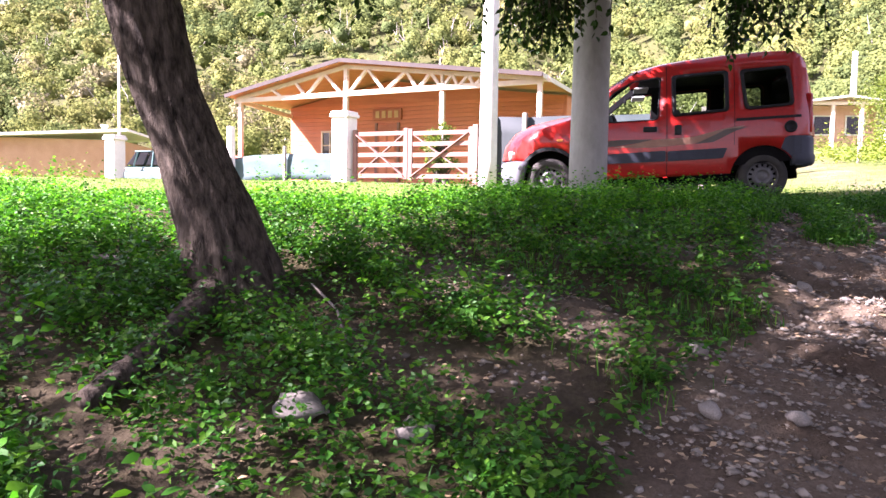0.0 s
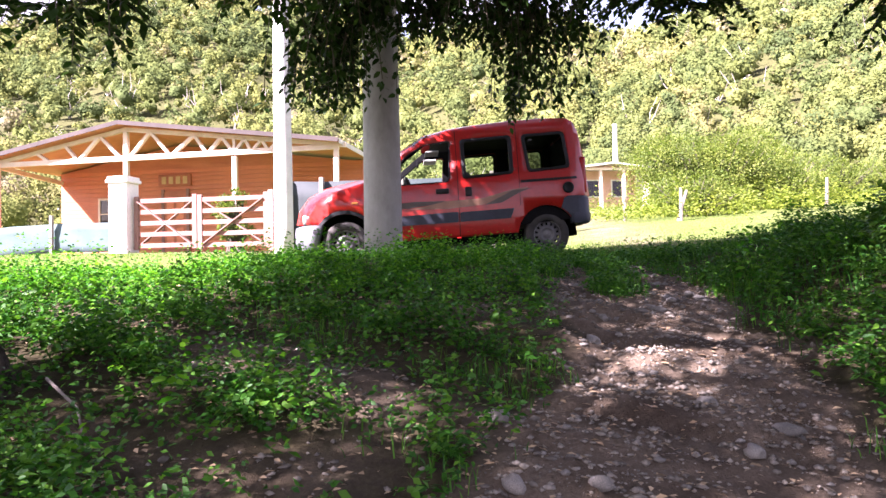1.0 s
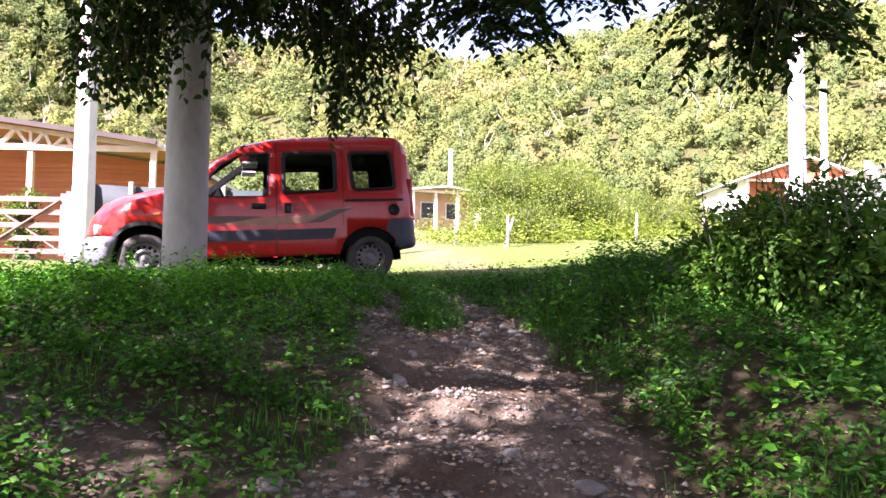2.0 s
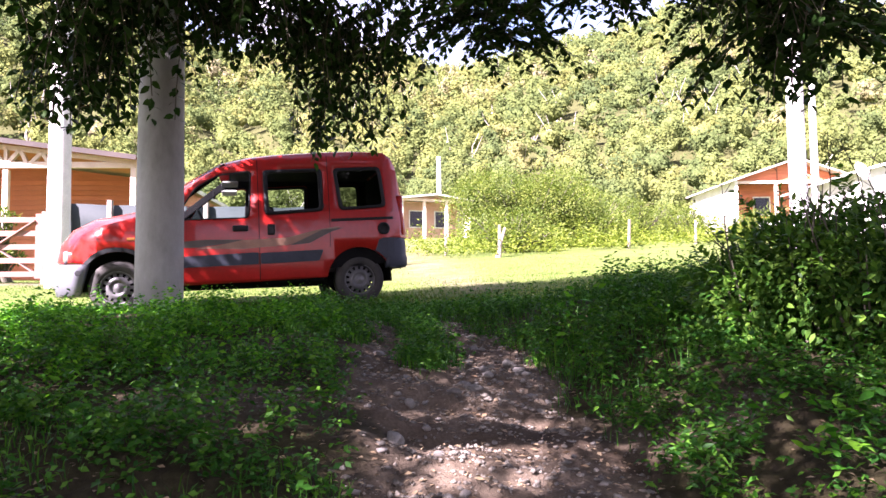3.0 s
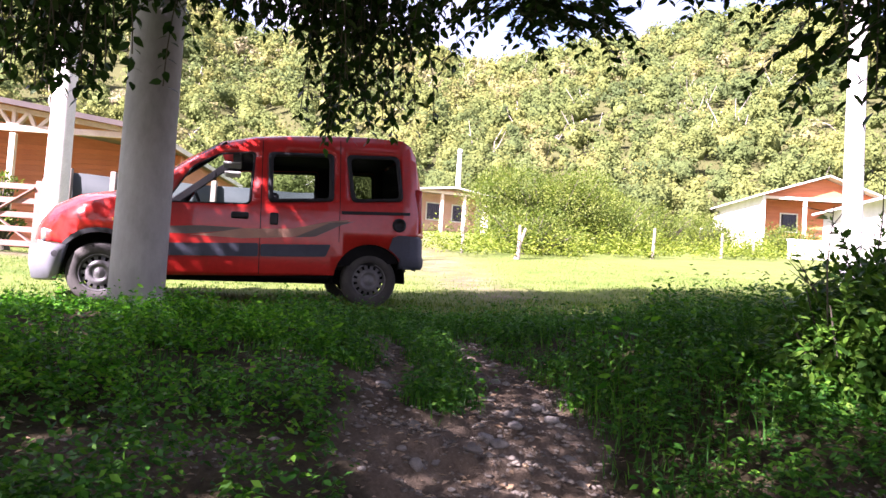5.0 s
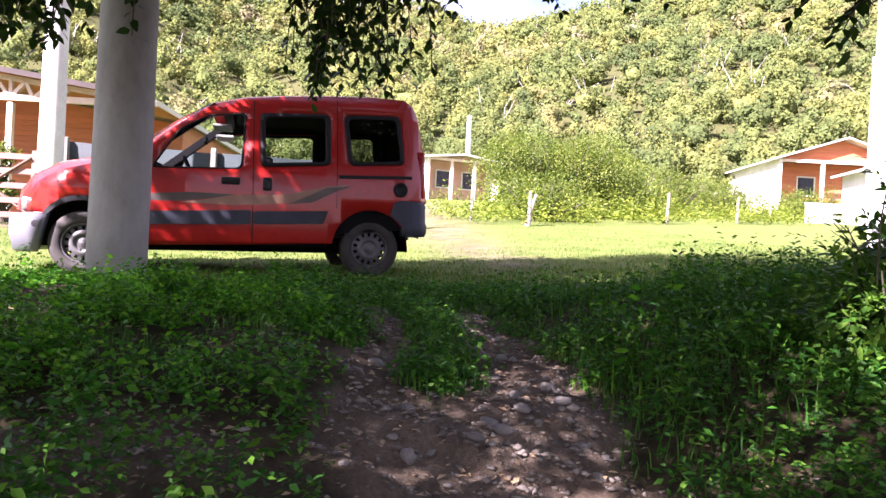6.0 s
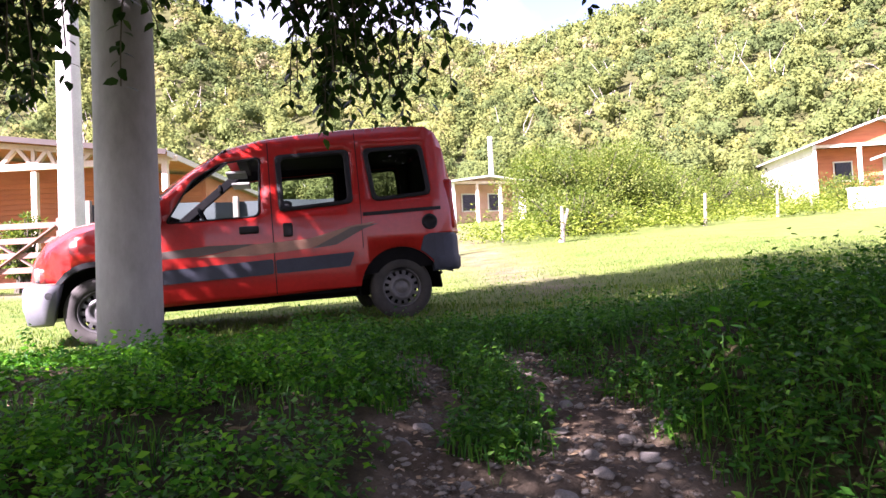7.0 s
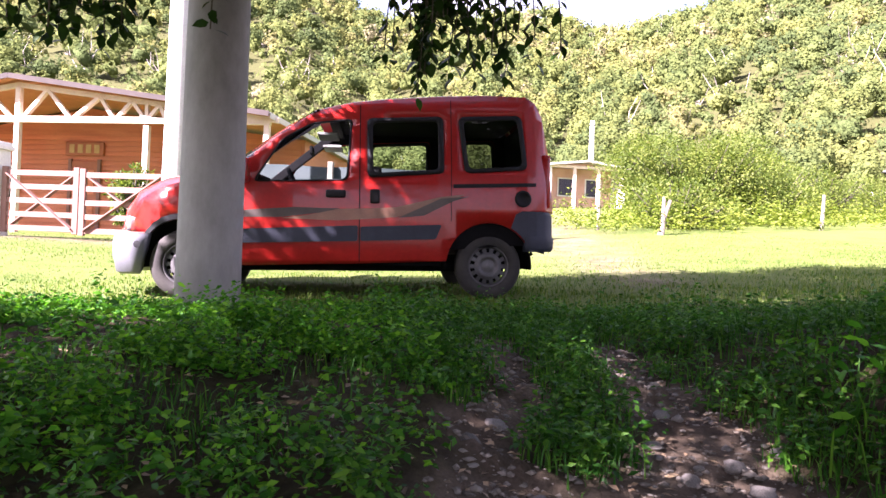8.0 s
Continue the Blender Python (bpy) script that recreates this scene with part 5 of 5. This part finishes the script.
def woods():
    n = 8000
    az = np.radians(R.uniform(-50, 75, n))
    d = np.sqrt(R.uniform(56.0**2, 262.0**2, n))
    d[:500] = R.uniform(56, 90, 500)
    x, y = d * np.sin(az), d * np.cos(az)
    keepers = ~((np.abs(x - 24) < 5) & (np.abs(y - 46) < 5))
    x, y, d, az = x[keepers], y[keepers], d[keepers], az[keepers]
    n = len(x)
    rad = (1.1 + 2.3 * R.random(n) ** 1.6) * (0.8 + d / 420)
    z = height(x, y)
    tone = np.clip(R.beta(2.2, 2.6, n) + 0.16 * wave(x, y, 0.035, 2.0), 0, 1)
    # a ragged inner mass for each crown
    ico = bmesh.new()
    bmesh.ops.create_icosphere(ico, subdivisions=1, radius=1.0)
    T = np.array([v.co[:] for v in ico.verts])
    TF = np.array([[v.index for v in f.verts] for f in ico.faces])
    ico.free()
    wide = np.stack([rad, rad, rad * R.uniform(0.7, 1.15, n)], 1)
    centre = np.stack([x, y, z + rad * 0.85], 1)
    lump = R.uniform(0.22, 0.56, (n, len(T), 1))
    W = T[None] * lump * wide[:, None] + centre[:, None]
    F = (np.arange(n)[:, None, None] * len(T) + TF[None]).reshape(-1, 3)
    core = mesh_of("hill_tree_crowns", W.reshape(-1, 3), F)
    core.attributes.new("tone", "FLOAT", "POINT").data.foreach_set("value", np.repeat(tone, len(T)).astype(np.float32))
    stuff("hill_tree_crowns", core, M_WOODCORE, "shaded inner boughs of the hillside trees", "woods")
    # leaf sprays over every crown, finer where nearer
    share = (rad / d) ** 2
    share = np.where((az > -0.6) & (az < 1.15), share, share * 0.25)
    i = np.repeat(np.arange(n), np.maximum(12, 425000 * share / share.sum()).astype(int))
    m = len(i)
    front = np.stack([-np.sin(az), -np.cos(az), 0 * az + 0.55], 1)
    v = unit(R.normal(0, 0.8, (m, 3)) + 0.75 * front[i])
    lob = unit(R.normal(0, 0.9, (n, 9, 3)) + 0.5 * front[:, None]) * R.uniform(0.32, 0.66, (n, 9, 1))
    k = R.integers(0, 9, m)
    P = centre[i] + (lob[i, k] + v * R.uniform(0.16, 0.42, (m, 1))) * wide[i]
    N = unit(v + 0.5 * lob[i, k] + R.normal(0, 0.26, (m, 3)))
    D = np.cross(N, R.normal(0, 1, (m, 3)))
    s = d[i] * 0.0036 * R.uniform(0.45, 1.6, m)
    leaves = leaf_mesh("hill_woods", P, D, N, s, width=0.8)
    leaves.attributes.new("tone", "FLOAT", "POINT").data.foreach_set("value", np.repeat(np.clip(tone[i] + R.normal(0, 0.06, m), 0, 1), 4).astype(np.float32))
    stuff("hill_woods", leaves, M_WOODS, "sunlit leaf sprays of the hillside woods", "woods")
    bm = bmesh.new()
    for k in R.choice(n, 210, replace=False):
        a = Vector((x[k], y[k], z[k] - 0.3))
        for _ in range(5):
            b = a + Vector((R.normal(0, 1.5), R.normal(0, 1.5), rad[k] * R.uniform(1.3, 2.15)))
            tube(bm, [a, a.lerp(b, 0.35) + Vector((R.normal(0, 0.4), R.normal(0, 0.4), 0)), a.lerp(b, 0.7) + Vector((R.normal(0, 0.4), R.normal(0, 0.4), 0)), b], [0.12, 0.08, 0.05, 0.02], 4, cap=False)
    stuff("hill_trunks", (lambda me: (bm.to_mesh(me), me)[1])(bpy.data.meshes.new("hill_trunks")), M_DEADWOOD, "bare pale trunks and branches among the hillside trees", "woods")


woods()


# ---- shade tree ----
R = np.random.default_rng(21)


def shade_tree():
    tz = z_at(-1.19, 3.65)
    t = thing("shade_tree", pose(-1.19, 3.65, tz), "leaning dark-barked shade tree with hanging leafy twigs", "tree")
    bm = bmesh.new()
    spine = [(0.05, 0, -0.3), (0.03, 0, -0.05), (0.0, 0, 0.10), (-0.06, 0, 0.35), (-0.22, 0.0, 0.75), (-0.36, 0.0, 1.10), (-0.47, 0.0, 1.52), (-0.76, -0.1, 3.0)]
    rows = []
    rad = [0.36, 0.30, 0.245, 0.215, 0.18, 0.168, 0.185, 0.19]
    fine_z = np.linspace(0, len(spine) - 1, 90)
    n = 96
    for f in fine_z:
        k = min(int(f), len(spine) - 2)
        p = Vector(spine[k]).lerp(Vector(spine[k + 1]), f - k)
        r = rad[k] + (rad[k + 1] - rad[k]) * (f - k)
        row = []
        for j in range(n):
            a = 2 * math.pi * j / n
            rr = r * (1 + 0.05 * math.sin(a * 3 + f * 0.15) + 0.085 * abs(math.sin(a * 8 + f * 0.2 + 1.6 * noise.noise((math.cos(a) * 2, math.sin(a) * 2, p.z * 3.0)))) - 0.03 + 0.035 * noise.noise((math.cos(a) * 11, math.sin(a) * 11, p.z * 7.0)) + 0.07 * noise.noise((math.cos(a) * 5, math.sin(a) * 5, p.z * 2.2)))
            rr *= 1 + 0.15 * max(0, 0.25 - p.z) * (1 + math.sin(a * 5))
            row.append(bm.verts.new((p.x + rr * math.cos(a), p.y + rr * math.sin(a), p.z)))
        rows.append(row)
    for a, b in zip(rows, rows[1:]):
        for j in range(n):
            bm.faces.new((a[j], a[(j + 1) % n], b[(j + 1) % n], b[j]))
    part("trunk", bm, M_BARK, t, smooth=True)
    limbs = [[(-0.7, -0.1, 2.9), (0.1, 0.4, 3.9), (1.6, 1.4, 4.4), (3.3, 2.2, 4.3), (4.6, 2.6, 4.0)], [(-0.7, -0.1, 2.9), (-0.9, 0.6, 4.2), (0.4, 2.0, 5.0), (2.2, 3.4, 4.9)],
             [(-0.7, -0.1, 2.9), (-0.4, -1.4, 4.2), (0.8, -2.6, 4.9), (3.0, -2.4, 4.9), (5.4, -1.0, 4.4)], [(-0.7, -0.1, 2.9), (-1.8, -0.6, 4.4), (-3.2, -1.0, 5.4)], [(-0.7, -0.1, 2.9), (-1.6, 1.2, 4.6), (-2.4, 2.6, 5.6)]]
    for pts in limbs:
        bm = bmesh.new()
        tube(bm, pts, [0.17, 0.12, 0.085, 0.05, 0.03][: len(pts)], 12)
        part("limb", bm, M_BARK, t, smooth=True)
    # roots
    for a, L in ((262, 1.2),):
        c, s = math.cos(radians(a)), math.sin(radians(a))
        pts = [(c * r, s * r, z_at(-1.19 + c * r, 3.65 + s * r) - tz + (0.08 if r < 0.4 else 0.045)) for r in (0.15, 0.4, 0.7, L)]
        bm = bmesh.new()
        tube(bm, pts, [0.11, 0.075, 0.065, 0.045], 10)
        part("root", bm, M_BARK, t, smooth=True)
    base = np.array([-1.19, 3.65, tz])
    # hanging twigs: spot, spread, lowest tip, number
    groups = [((2.78, 6.38), (0.42, 0.26), 2.86, 30), ((2.56, 6.52), (0.10, 0.05), 2.74, 3), ((0.75, 6.5), (0.40, 0.36), 2.84, 54), ((-0.75, 4.5), (0.30, 0.3), 2.60, 12), ((2.0, 6.4), (0.8, 0.35), 3.52, 92), ((2.7, 6.6), (0.8, 0.3), 3.54, 72),
              ((4.5, 3.5), (0.34, 0.36), 2.78, 34), ((0.2, 5.2), (0.9, 0.5), 3.2, 40), ((1.3, 6.5), (0.6, 0.3), 3.48, 50), ((4.6, 3.5), (0.4, 0.4), 3.1, 40)]
    P, D, S = [], [], []
    twigs = bmesh.new()
    for (gx, gy), (sx, sy), low, num in groups:
        for _ in range(num):
            x, y = gx + R.normal(0, sx * 0.6), gy + R.normal(0, sy * 0.6)
            tip = low + abs(R.normal(0, 0.22))
            top = max(tip + 0.5, 3.7 + R.uniform(0, 0.5))
            bend = R.normal(0, 0.26, 2)
            k = int((top - tip) / 0.036)
            h = np.linspace(0, 1, k)
            c = np.stack([x + bend[0] * (1 - h) ** 2, y + bend[1] * (1 - h) ** 2, top + (tip - top) * h], 1)
            tube(twigs, [tuple(q - base) for q in c[:: max(1, k // 5)]], 0.004, 4, cap=False)
            a = R.uniform(0, 6.28) + np.arange(k) * 2.4
            out = np.stack([np.cos(a), np.sin(a), R.uniform(-1.5, -0.2, k)], 1)
            P.append(c + out * 0.010)
            D.append(out)
            S.append(R.uniform(0.075, 0.135, k) * (0.75 + 0.25 * (1 - h)))
    # feathered leaves: a drooping rib with pairs of narrow leaflets
    feathered = [((3.5, 5.3), (0.42, 0.35), 3.40, 60), ((3.6, 4.3), (0.55, 0.45), 3.46, 70), ((0.1, 5.0), (0.5, 0.4), 3.25, 16), ((5.0, 4.4), (0.5, 0.4), 3.58, 26), ((4.4, 3.4), (0.35, 0.35), 2.86, 26), ((-0.75, 4.5), (0.35, 0.3), 2.66, 14)]
    for (gx, gy), (sx, sy), low, num in feathered:
        for _ in range(num):
            x, y = gx + R.normal(0, sx * 0.6), gy + R.normal(0, sy * 0.6)
            a, z0 = R.uniform(0, 6.28), low + 0.22 + abs(R.normal(0, 0.2))
            go = np.array([math.cos(a), math.sin(a), 0.0])
            h = np.linspace(0, 1, 11)
            c = np.array([x, y, z0]) + go * (0.34 * h)[:, None] + np.array([0, 0, 1.0]) * (0.06 * h - 0.30 * h * h)[:, None]
            tube(twigs, [tuple(q - base) for q in ([c[0] + np.array([-0.15 * go[0], -0.15 * go[1], 0.35])] + list(c[::3]))], 0.003, 4, cap=False)
            side = np.array([-go[1], go[0], 0.0])
            for w in (-1, 1):
                P.append(c[1:])
                D.append(side * w + go * 0.55 + np.array([0, 0, -0.45]) + R.normal(0, 0.12, (10, 3)))
                S.append(np.full(10, 0.085) * (1.15 - 0.35 * h[1:]))
    part("twig", twigs, M_TWIG, t)["kind"] = "stuff"
    P, D, S = np.concatenate(P), np.concatenate(D), np.concatenate(S)
    N = unit(np.stack([D[:, 0], D[:, 1], np.full(len(D), 0.6)], 1) + R.normal(0, 0.4, (len(D), 3)))
    part("hanging_leaves", leaf_mesh("hanging_leaves", P - base, D, N, S, width=0.55, full=True), M_CANOPY, t, "hanging leaves in a green darkened for the crown's shade")["kind"] = "stuff"
    # canopy: clumps above the view, laid out for where their shade falls
    cl = []
    for x0, x1, y0, y1, z0, z1, num in ((-4.5, 1.5, -1.5, 3.7, 4.4, 6.2, 205), (-3.8, -0.4, 2.4, 4.0, 4.4, 5.6, 36), (-1.2, 4.5, 2.5, 6.6, 4.3, 5.2, 140), (-4.2, -1.6, 3.7, 5.2, 4.5, 5.5, 19), (-4.6, -3.4, 2.2, 3.4, 4.6, 5.4, 14), (1.5, 5.5, 1.5, 5.0, 4.2, 5.2, 60), (-7, 2, -5, 0, 4.3, 6.5, 150), (-1.5, 3.2, 3.0, 6.0, 4.9, 5.9, 120),
                                        (-8.5, -3.0, -0.6, 2.6, 4.4, 6.2, 172), (0.0, 6.0, 6.8, 9.0, 5.6, 6.6, 170), (-3.6, 1.8, 6.2, 8.5, 4.9, 6.0, 100), (-3.4, 0.8, 6.2, 7.6, 4.9, 5.8, 90)):
        cl.append(np.stack([R.uniform(x0, x1, num), R.uniform(y0, y1, num), R.uniform(z0, z1, num)], 1))
    c = np.concatenate(cl)
    # gaps cut into the crown, so that sun falls on chosen spots of the path and the slope
    for gap, wide in (((2.02, 3.5, 0.88), 0.3), ((2.65, 3.88, 0.92), 0.26), ((2.2, 3.4, 0.86), 0.2), ((3.44, 5.0, 1.2), 0.24), ((3.13, 4.52, 1.12), 0.16), ((-0.12, 2.74, 0.7), 0.24), ((0.25, 3.0, 0.77), 0.2), ((0.8, 3.05, 0.8), 0.15), ((-1.1, 2.44, 0.63), 0.3), ((-1.6, 2.58, 0.66), 0.3),
                      ((1.24, 4.37, 1.14), 0.28), ((1.5, 4.2, 1.12), 0.22), ((1.31, 2.41, 0.65), 0.15), ((-2.65, 5.4, 1.32), 0.75), ((-1.7, 5.7, 1.4), 0.7), ((-0.9, 5.45, 1.36), 0.7), ((-0.2, 5.3, 1.3), 0.4), ((-0.4, 6.6, 1.5), 0.7), ((-1.6, 6.8, 1.5), 0.8), 
                      ((0.9, 9.4, 2.4), 0.28), ((4.74, 4.03, 1.5), 0.42), ((5.16, 3.5, 1.5), 0.4), ((-1.35, 3.5, 1.3), 0.2), ((-1.55, 3.5, 1.8), 0.22), ((-1.68, 3.5, 2.3), 0.25)):
        rel = c - np.array(gap)
        away = np.linalg.norm(rel - (rel @ np.array(SUN))[:, None] * np.array(SUN), axis=1)
        c = c[away > wide]
    # boughs added above the view, whose shade lies on the bank's near face and round the trunk's foot
    for spot in ((1.4, 5.6, 1.38), (1.85, 5.2, 1.3), (2.3, 6.2, 1.46), (1.15, 5.3, 1.3), (1.8, 5.6, 1.36), (1.36, 6.2, 1.5), (2.2, 5.6, 1.35), (1.7, 6.7, 1.5), (2.4, 6.8, 1.5), (0.95, 5.75, 1.42), (0.5, 5.7, 1.4), (0.6, 6.5, 1.5), (1.45, 7.5, 1.7), (1.45, 7.5, 2.3), (1.45, 7.5, 2.9), (1.45, 7.5, 3.5), (1.35, 7.45, 1.9), (1.5, 7.5, 2.6), (1.3, 7.4, 1.6), (1.6, 7.4, 1.65), (0.3, 2.7, 0.75), (-0.3, 3.2, 0.85), (3.9, 2.9, 1.1), (4.3, 2.7, 1.1), (3.6, 3.2, 1.1), (-1.9, 3.45, 0.85), (-1.8, 3.9, 1.0), (-2.3, 3.85, 1.0), (2.6, 5.8, 1.35)):
        c = np.concatenate([c, np.array([Vector(spot) + SUN * ((z - spot[2]) / SUN.z) + Vector((0.14 * k, -0.1 * k, 0)) for k, z in enumerate((4.9, 5.3, 5.7))])])
    per = 112
    i = np.repeat(np.arange(len(c)), per)
    m = len(i)
    d = unit(R.normal(0, 1, (m, 3)))
    P = c[i] + d * R.uniform(0.05, 0.52, (m, 1)) * np.array([1, 1, 0.6])
    part("crown", leaf_mesh("crown", P - base, d + R.normal(0, 0.5, (m, 3)), ups(m, 0.7), R.uniform(0.06, 0.13, m), width=0.6), M_CANOPY, t, "dense dark green crown, mostly unseen, laid out for its shade")["kind"] = "stuff"


shade_tree()


def rear_tree():
    """An unseen tree added behind the path's foot, so that its crown shades the flat."""
    tz = z_at(4.5, -3.5)
    t = thing("unseen_tree", pose(4.5, -3.5, tz), "unseen tall dark-barked tree added so that its wide crown shades the flat", "tree")
    bm = bmesh.new()
    tube(bm, [(0, 0, -0.3), (0.05, 0.1, 1.5), (0.0, 0.3, 3.5), (-0.2, 0.7, 5.6)], [0.34, 0.27, 0.22, 0.16], 20)
    part("trunk", bm, M_BARK, t, smooth=True)
    for e in ((-2.5, 5.0, 7.0), (2.0, 7.0, 7.6), (4.5, 5.0, 7.4), (-4.0, 2.5, 6.6)):
        bm = bmesh.new()
        tube(bm, [(-0.15, 0.6, 5.2), (e[0] * 0.4, 0.6 + e[1] * 0.4, 6.2), e], [0.13, 0.09, 0.03], 10)
        part("limb", bm, M_BARK, t, smooth=True)
    c = np.stack([R.uniform(-7, 6.5, 430), R.uniform(0.5, 12.2, 430), R.uniform(6.8, 8.6, 430)], 1)
    # clumps cut from this crown, so that sun reaches the van's bonnet and the pole behind the bushes
    for spot, wide in [((0.9, 9.4, 2.4), 0.33)] + [((11.82, 8.2, z), 0.7) for z in (2.6, 3.4, 4.2, 5.0, 5.8, 6.6)]:
        rel = c + np.array([4.5, -3.5, tz]) - np.array(spot)
        c = c[np.linalg.norm(rel - (rel @ np.array(SUN))[:, None] * np.array(SUN), axis=1) > wide]
    i = np.repeat(np.arange(len(c)), 95)
    m = len(i)
    d = unit(R.normal(0, 1, (m, 3)))
    P = c[i] + d * R.uniform(0.05, 0.62, (m, 1)) * np.array([1, 1, 0.6])
    part("crown", leaf_mesh("crown", P, d + R.normal(0, 0.5, (m, 3)), ups(m, 0.7), R.uniform(0.10, 0.21, m), width=0.6), M_CANOPY, t, "dense dark green crown, mostly unseen, laid out for its shade")["kind"] = "stuff"


rear_tree()


# ---- litter, gravel, stones ----
x, y = keep(16000, -3.5, 4.2, 1.0, 6.2, lambda x, y: 0.25 + 0.5 * dirt_at(x, y))
n = len(x)
a = R.uniform(0, 6.28, n)
stuff("leaf_litter", leaf_mesh("leaf_litter", np.stack([x, y, height(x, y) + 0.012], 1), np.stack([np.cos(a), np.sin(a), R.uniform(-0.2, 0.3, n)], 1), ups(n, 0.3), R.uniform(0.015, 0.05, n), width=0.5), M_LITTER, "dry fallen leaves on the ground", "leaf litter")


def stone_shape(seed, sub=2):
    bm = bmesh.new()
    bmesh.ops.create_icosphere(bm, subdivisions=sub, radius=1.0)
    for v in bm.verts:
        d = 1 + 0.5 * noise.noise(v.co * 1.2 + Vector((seed * 7.3, seed, 0))) + 0.26 * noise.noise(v.co * 3.0 + Vector((0, seed * 3.1, 0)))
        v.co *= d
        v.co.z *= 0.62
    me = bpy.data.meshes.new("stone")
    bm.to_mesh(me)
    bm.free()
    me.materials.append(M_STONE)
    me.polygons.foreach_set("use_smooth", [True] * len(me.polygons))
    return me


def gravel(n):
    rx, ry = keep(n, -0.8, 4.3, 0.8, 7.3, lambda x, y: dirt_at(x, y) ** 1.5 * (0.35 + 0.65 * patchy(x, y, 3.0, 8.0)))
    k = len(rx)
    base = np.array([(1, 0, 0), (-1, 0, 0), (0, 1, 0), (0, -1, 0), (0, 0, 1), (0, 0, -1), (0.6, 0.6, 0.5), (-0.6, -0.6, 0.5)])
    f = np.array([(0, 2, 6), (2, 4, 6), (4, 0, 6), (1, 3, 7), (3, 4, 7), (4, 1, 7), (2, 1, 4), (3, 0, 4), (0, 5, 2), (1, 5, 3), (2, 5, 1), (3, 5, 0)])
    s = 0.004 + 0.019 * R.random(k) ** 3.2
    V = base[None] * R.uniform(0.6, 1.2, (k, 8, 1)) * (s[:, None] * np.stack([R.uniform(0.8, 1.6, k), R.uniform(0.7, 1.2, k), R.uniform(0.4, 0.8, k)], 1))[:, None]
    a = R.uniform(0, 6.28, k)
    c, sn = np.cos(a)[:, None], np.sin(a)[:, None]
    V = np.stack([V[..., 0] * c - V[..., 1] * sn, V[..., 0] * sn + V[..., 1] * c, V[..., 2]], -1)
    V = V + np.stack([rx, ry, height(rx, ry) + s * 0.2], 1)[:, None]
    F = (np.arange(k)[:, None, None] * 8 + f[None]).reshape(-1, 3)
    return mesh_of("gravel", V.reshape(-1, 3), F)


stuff("gravel", gravel(58000), M_GRAVEL, "grey-brown gravel and pebbles on the trodden path", "gravel")
SHAPES = [stone_shape(k) for k in range(7)]


def stone(x, y, r, k, flat=1.0, turn=0.0):
    ob = new("stone", SHAPES[k % 7])
    ob.matrix_world = pose(x, y, z_at(x, y) + r * 0.12, 6 * math.sin(k), 5 * math.cos(k), turn) @ Matrix.Diagonal((r, r * 0.75, r * flat, 1))
    tagged(ob, "grey rounded stone half sunk in the stony path" if r < 0.09 else "large pale grey stone half sunk in the ground", "stone", "loose stones")


for k, (x, y, r, flat) in enumerate(((2.67, 4.48, 0.055, 0.6), (2.60, 5.36, 0.075, 0.6), (2.83, 4.63, 0.07, 0.7), (2.86, 4.55, 0.06, 0.7), (3.37, 4.93, 0.06, 0.8), (3.66, 5.02, 0.05, 0.8), (2.43, 5.21, 0.06, 0.9), (3.05, 4.57, 0.03, 1),
                                      (2.35, 4.43, 0.05, 1), (2.10, 4.12, 0.08, 0.8), (-0.58, 2.47, 0.13, 0.6), (-0.15, 2.38, 0.09, 0.7), (1.1, 3.05, 0.07, 0.9), (0.98, 2.6, 0.06, 1), (1.25, 2.45, 0.05, 1), (2.2, 3.15, 0.09, 0.8), (2.0, 2.6, 0.06, 0.8), (2.3, 2.75, 0.08, 0.6), (3.30, 4.72, 0.06, 0.6), (3.12, 4.86, 0.055, 0.7),
                                      (3.02, 4.66, 0.05, 0.7), (3.22, 5.22, 0.05, 0.5), (3.42, 5.45, 0.055, 0.8), (2.52, 4.80, 0.05, 0.7), (3.16, 4.40, 0.045, 0.6))):
    stone(x, y, r * 0.85, k, flat, 50 * k)
for k in range(170):
    y = R.uniform(1.6, 6.3)
    x = R.uniform(left_edge(y) - 0.05, right_edge(y) + 0.05)
    if dirt_at(x, y) > 0.5 or k < 12:
        stone(x, y, 0.012 + 0.020 * R.random() ** 2, k, R.uniform(0.6, 1.1), R.uniform(0, 360))


def fallen_branch(pts, r):
    o = thing("fallen_branch", None, "dry grey fallen branch lying on the slope", "branch", "fallen branches")
    bm = bmesh.new()
    tube(bm, [(x, y, z_at(x, y) + dz) for x, y, dz in pts], [r, r * 0.8, r * 0.5], 8)
    part("stick", bm, M_POST, o)


fallen_branch([(-0.75, 3.6, 0.08), (-0.58, 3.35, 0.05), (-0.5, 3.1, 0.02)], 0.007)
fallen_branch([(-2.1, 4.0, 0.05), (-1.9, 3.95, 0.07), (-1.65, 4.1, 0.05)], 0.014)
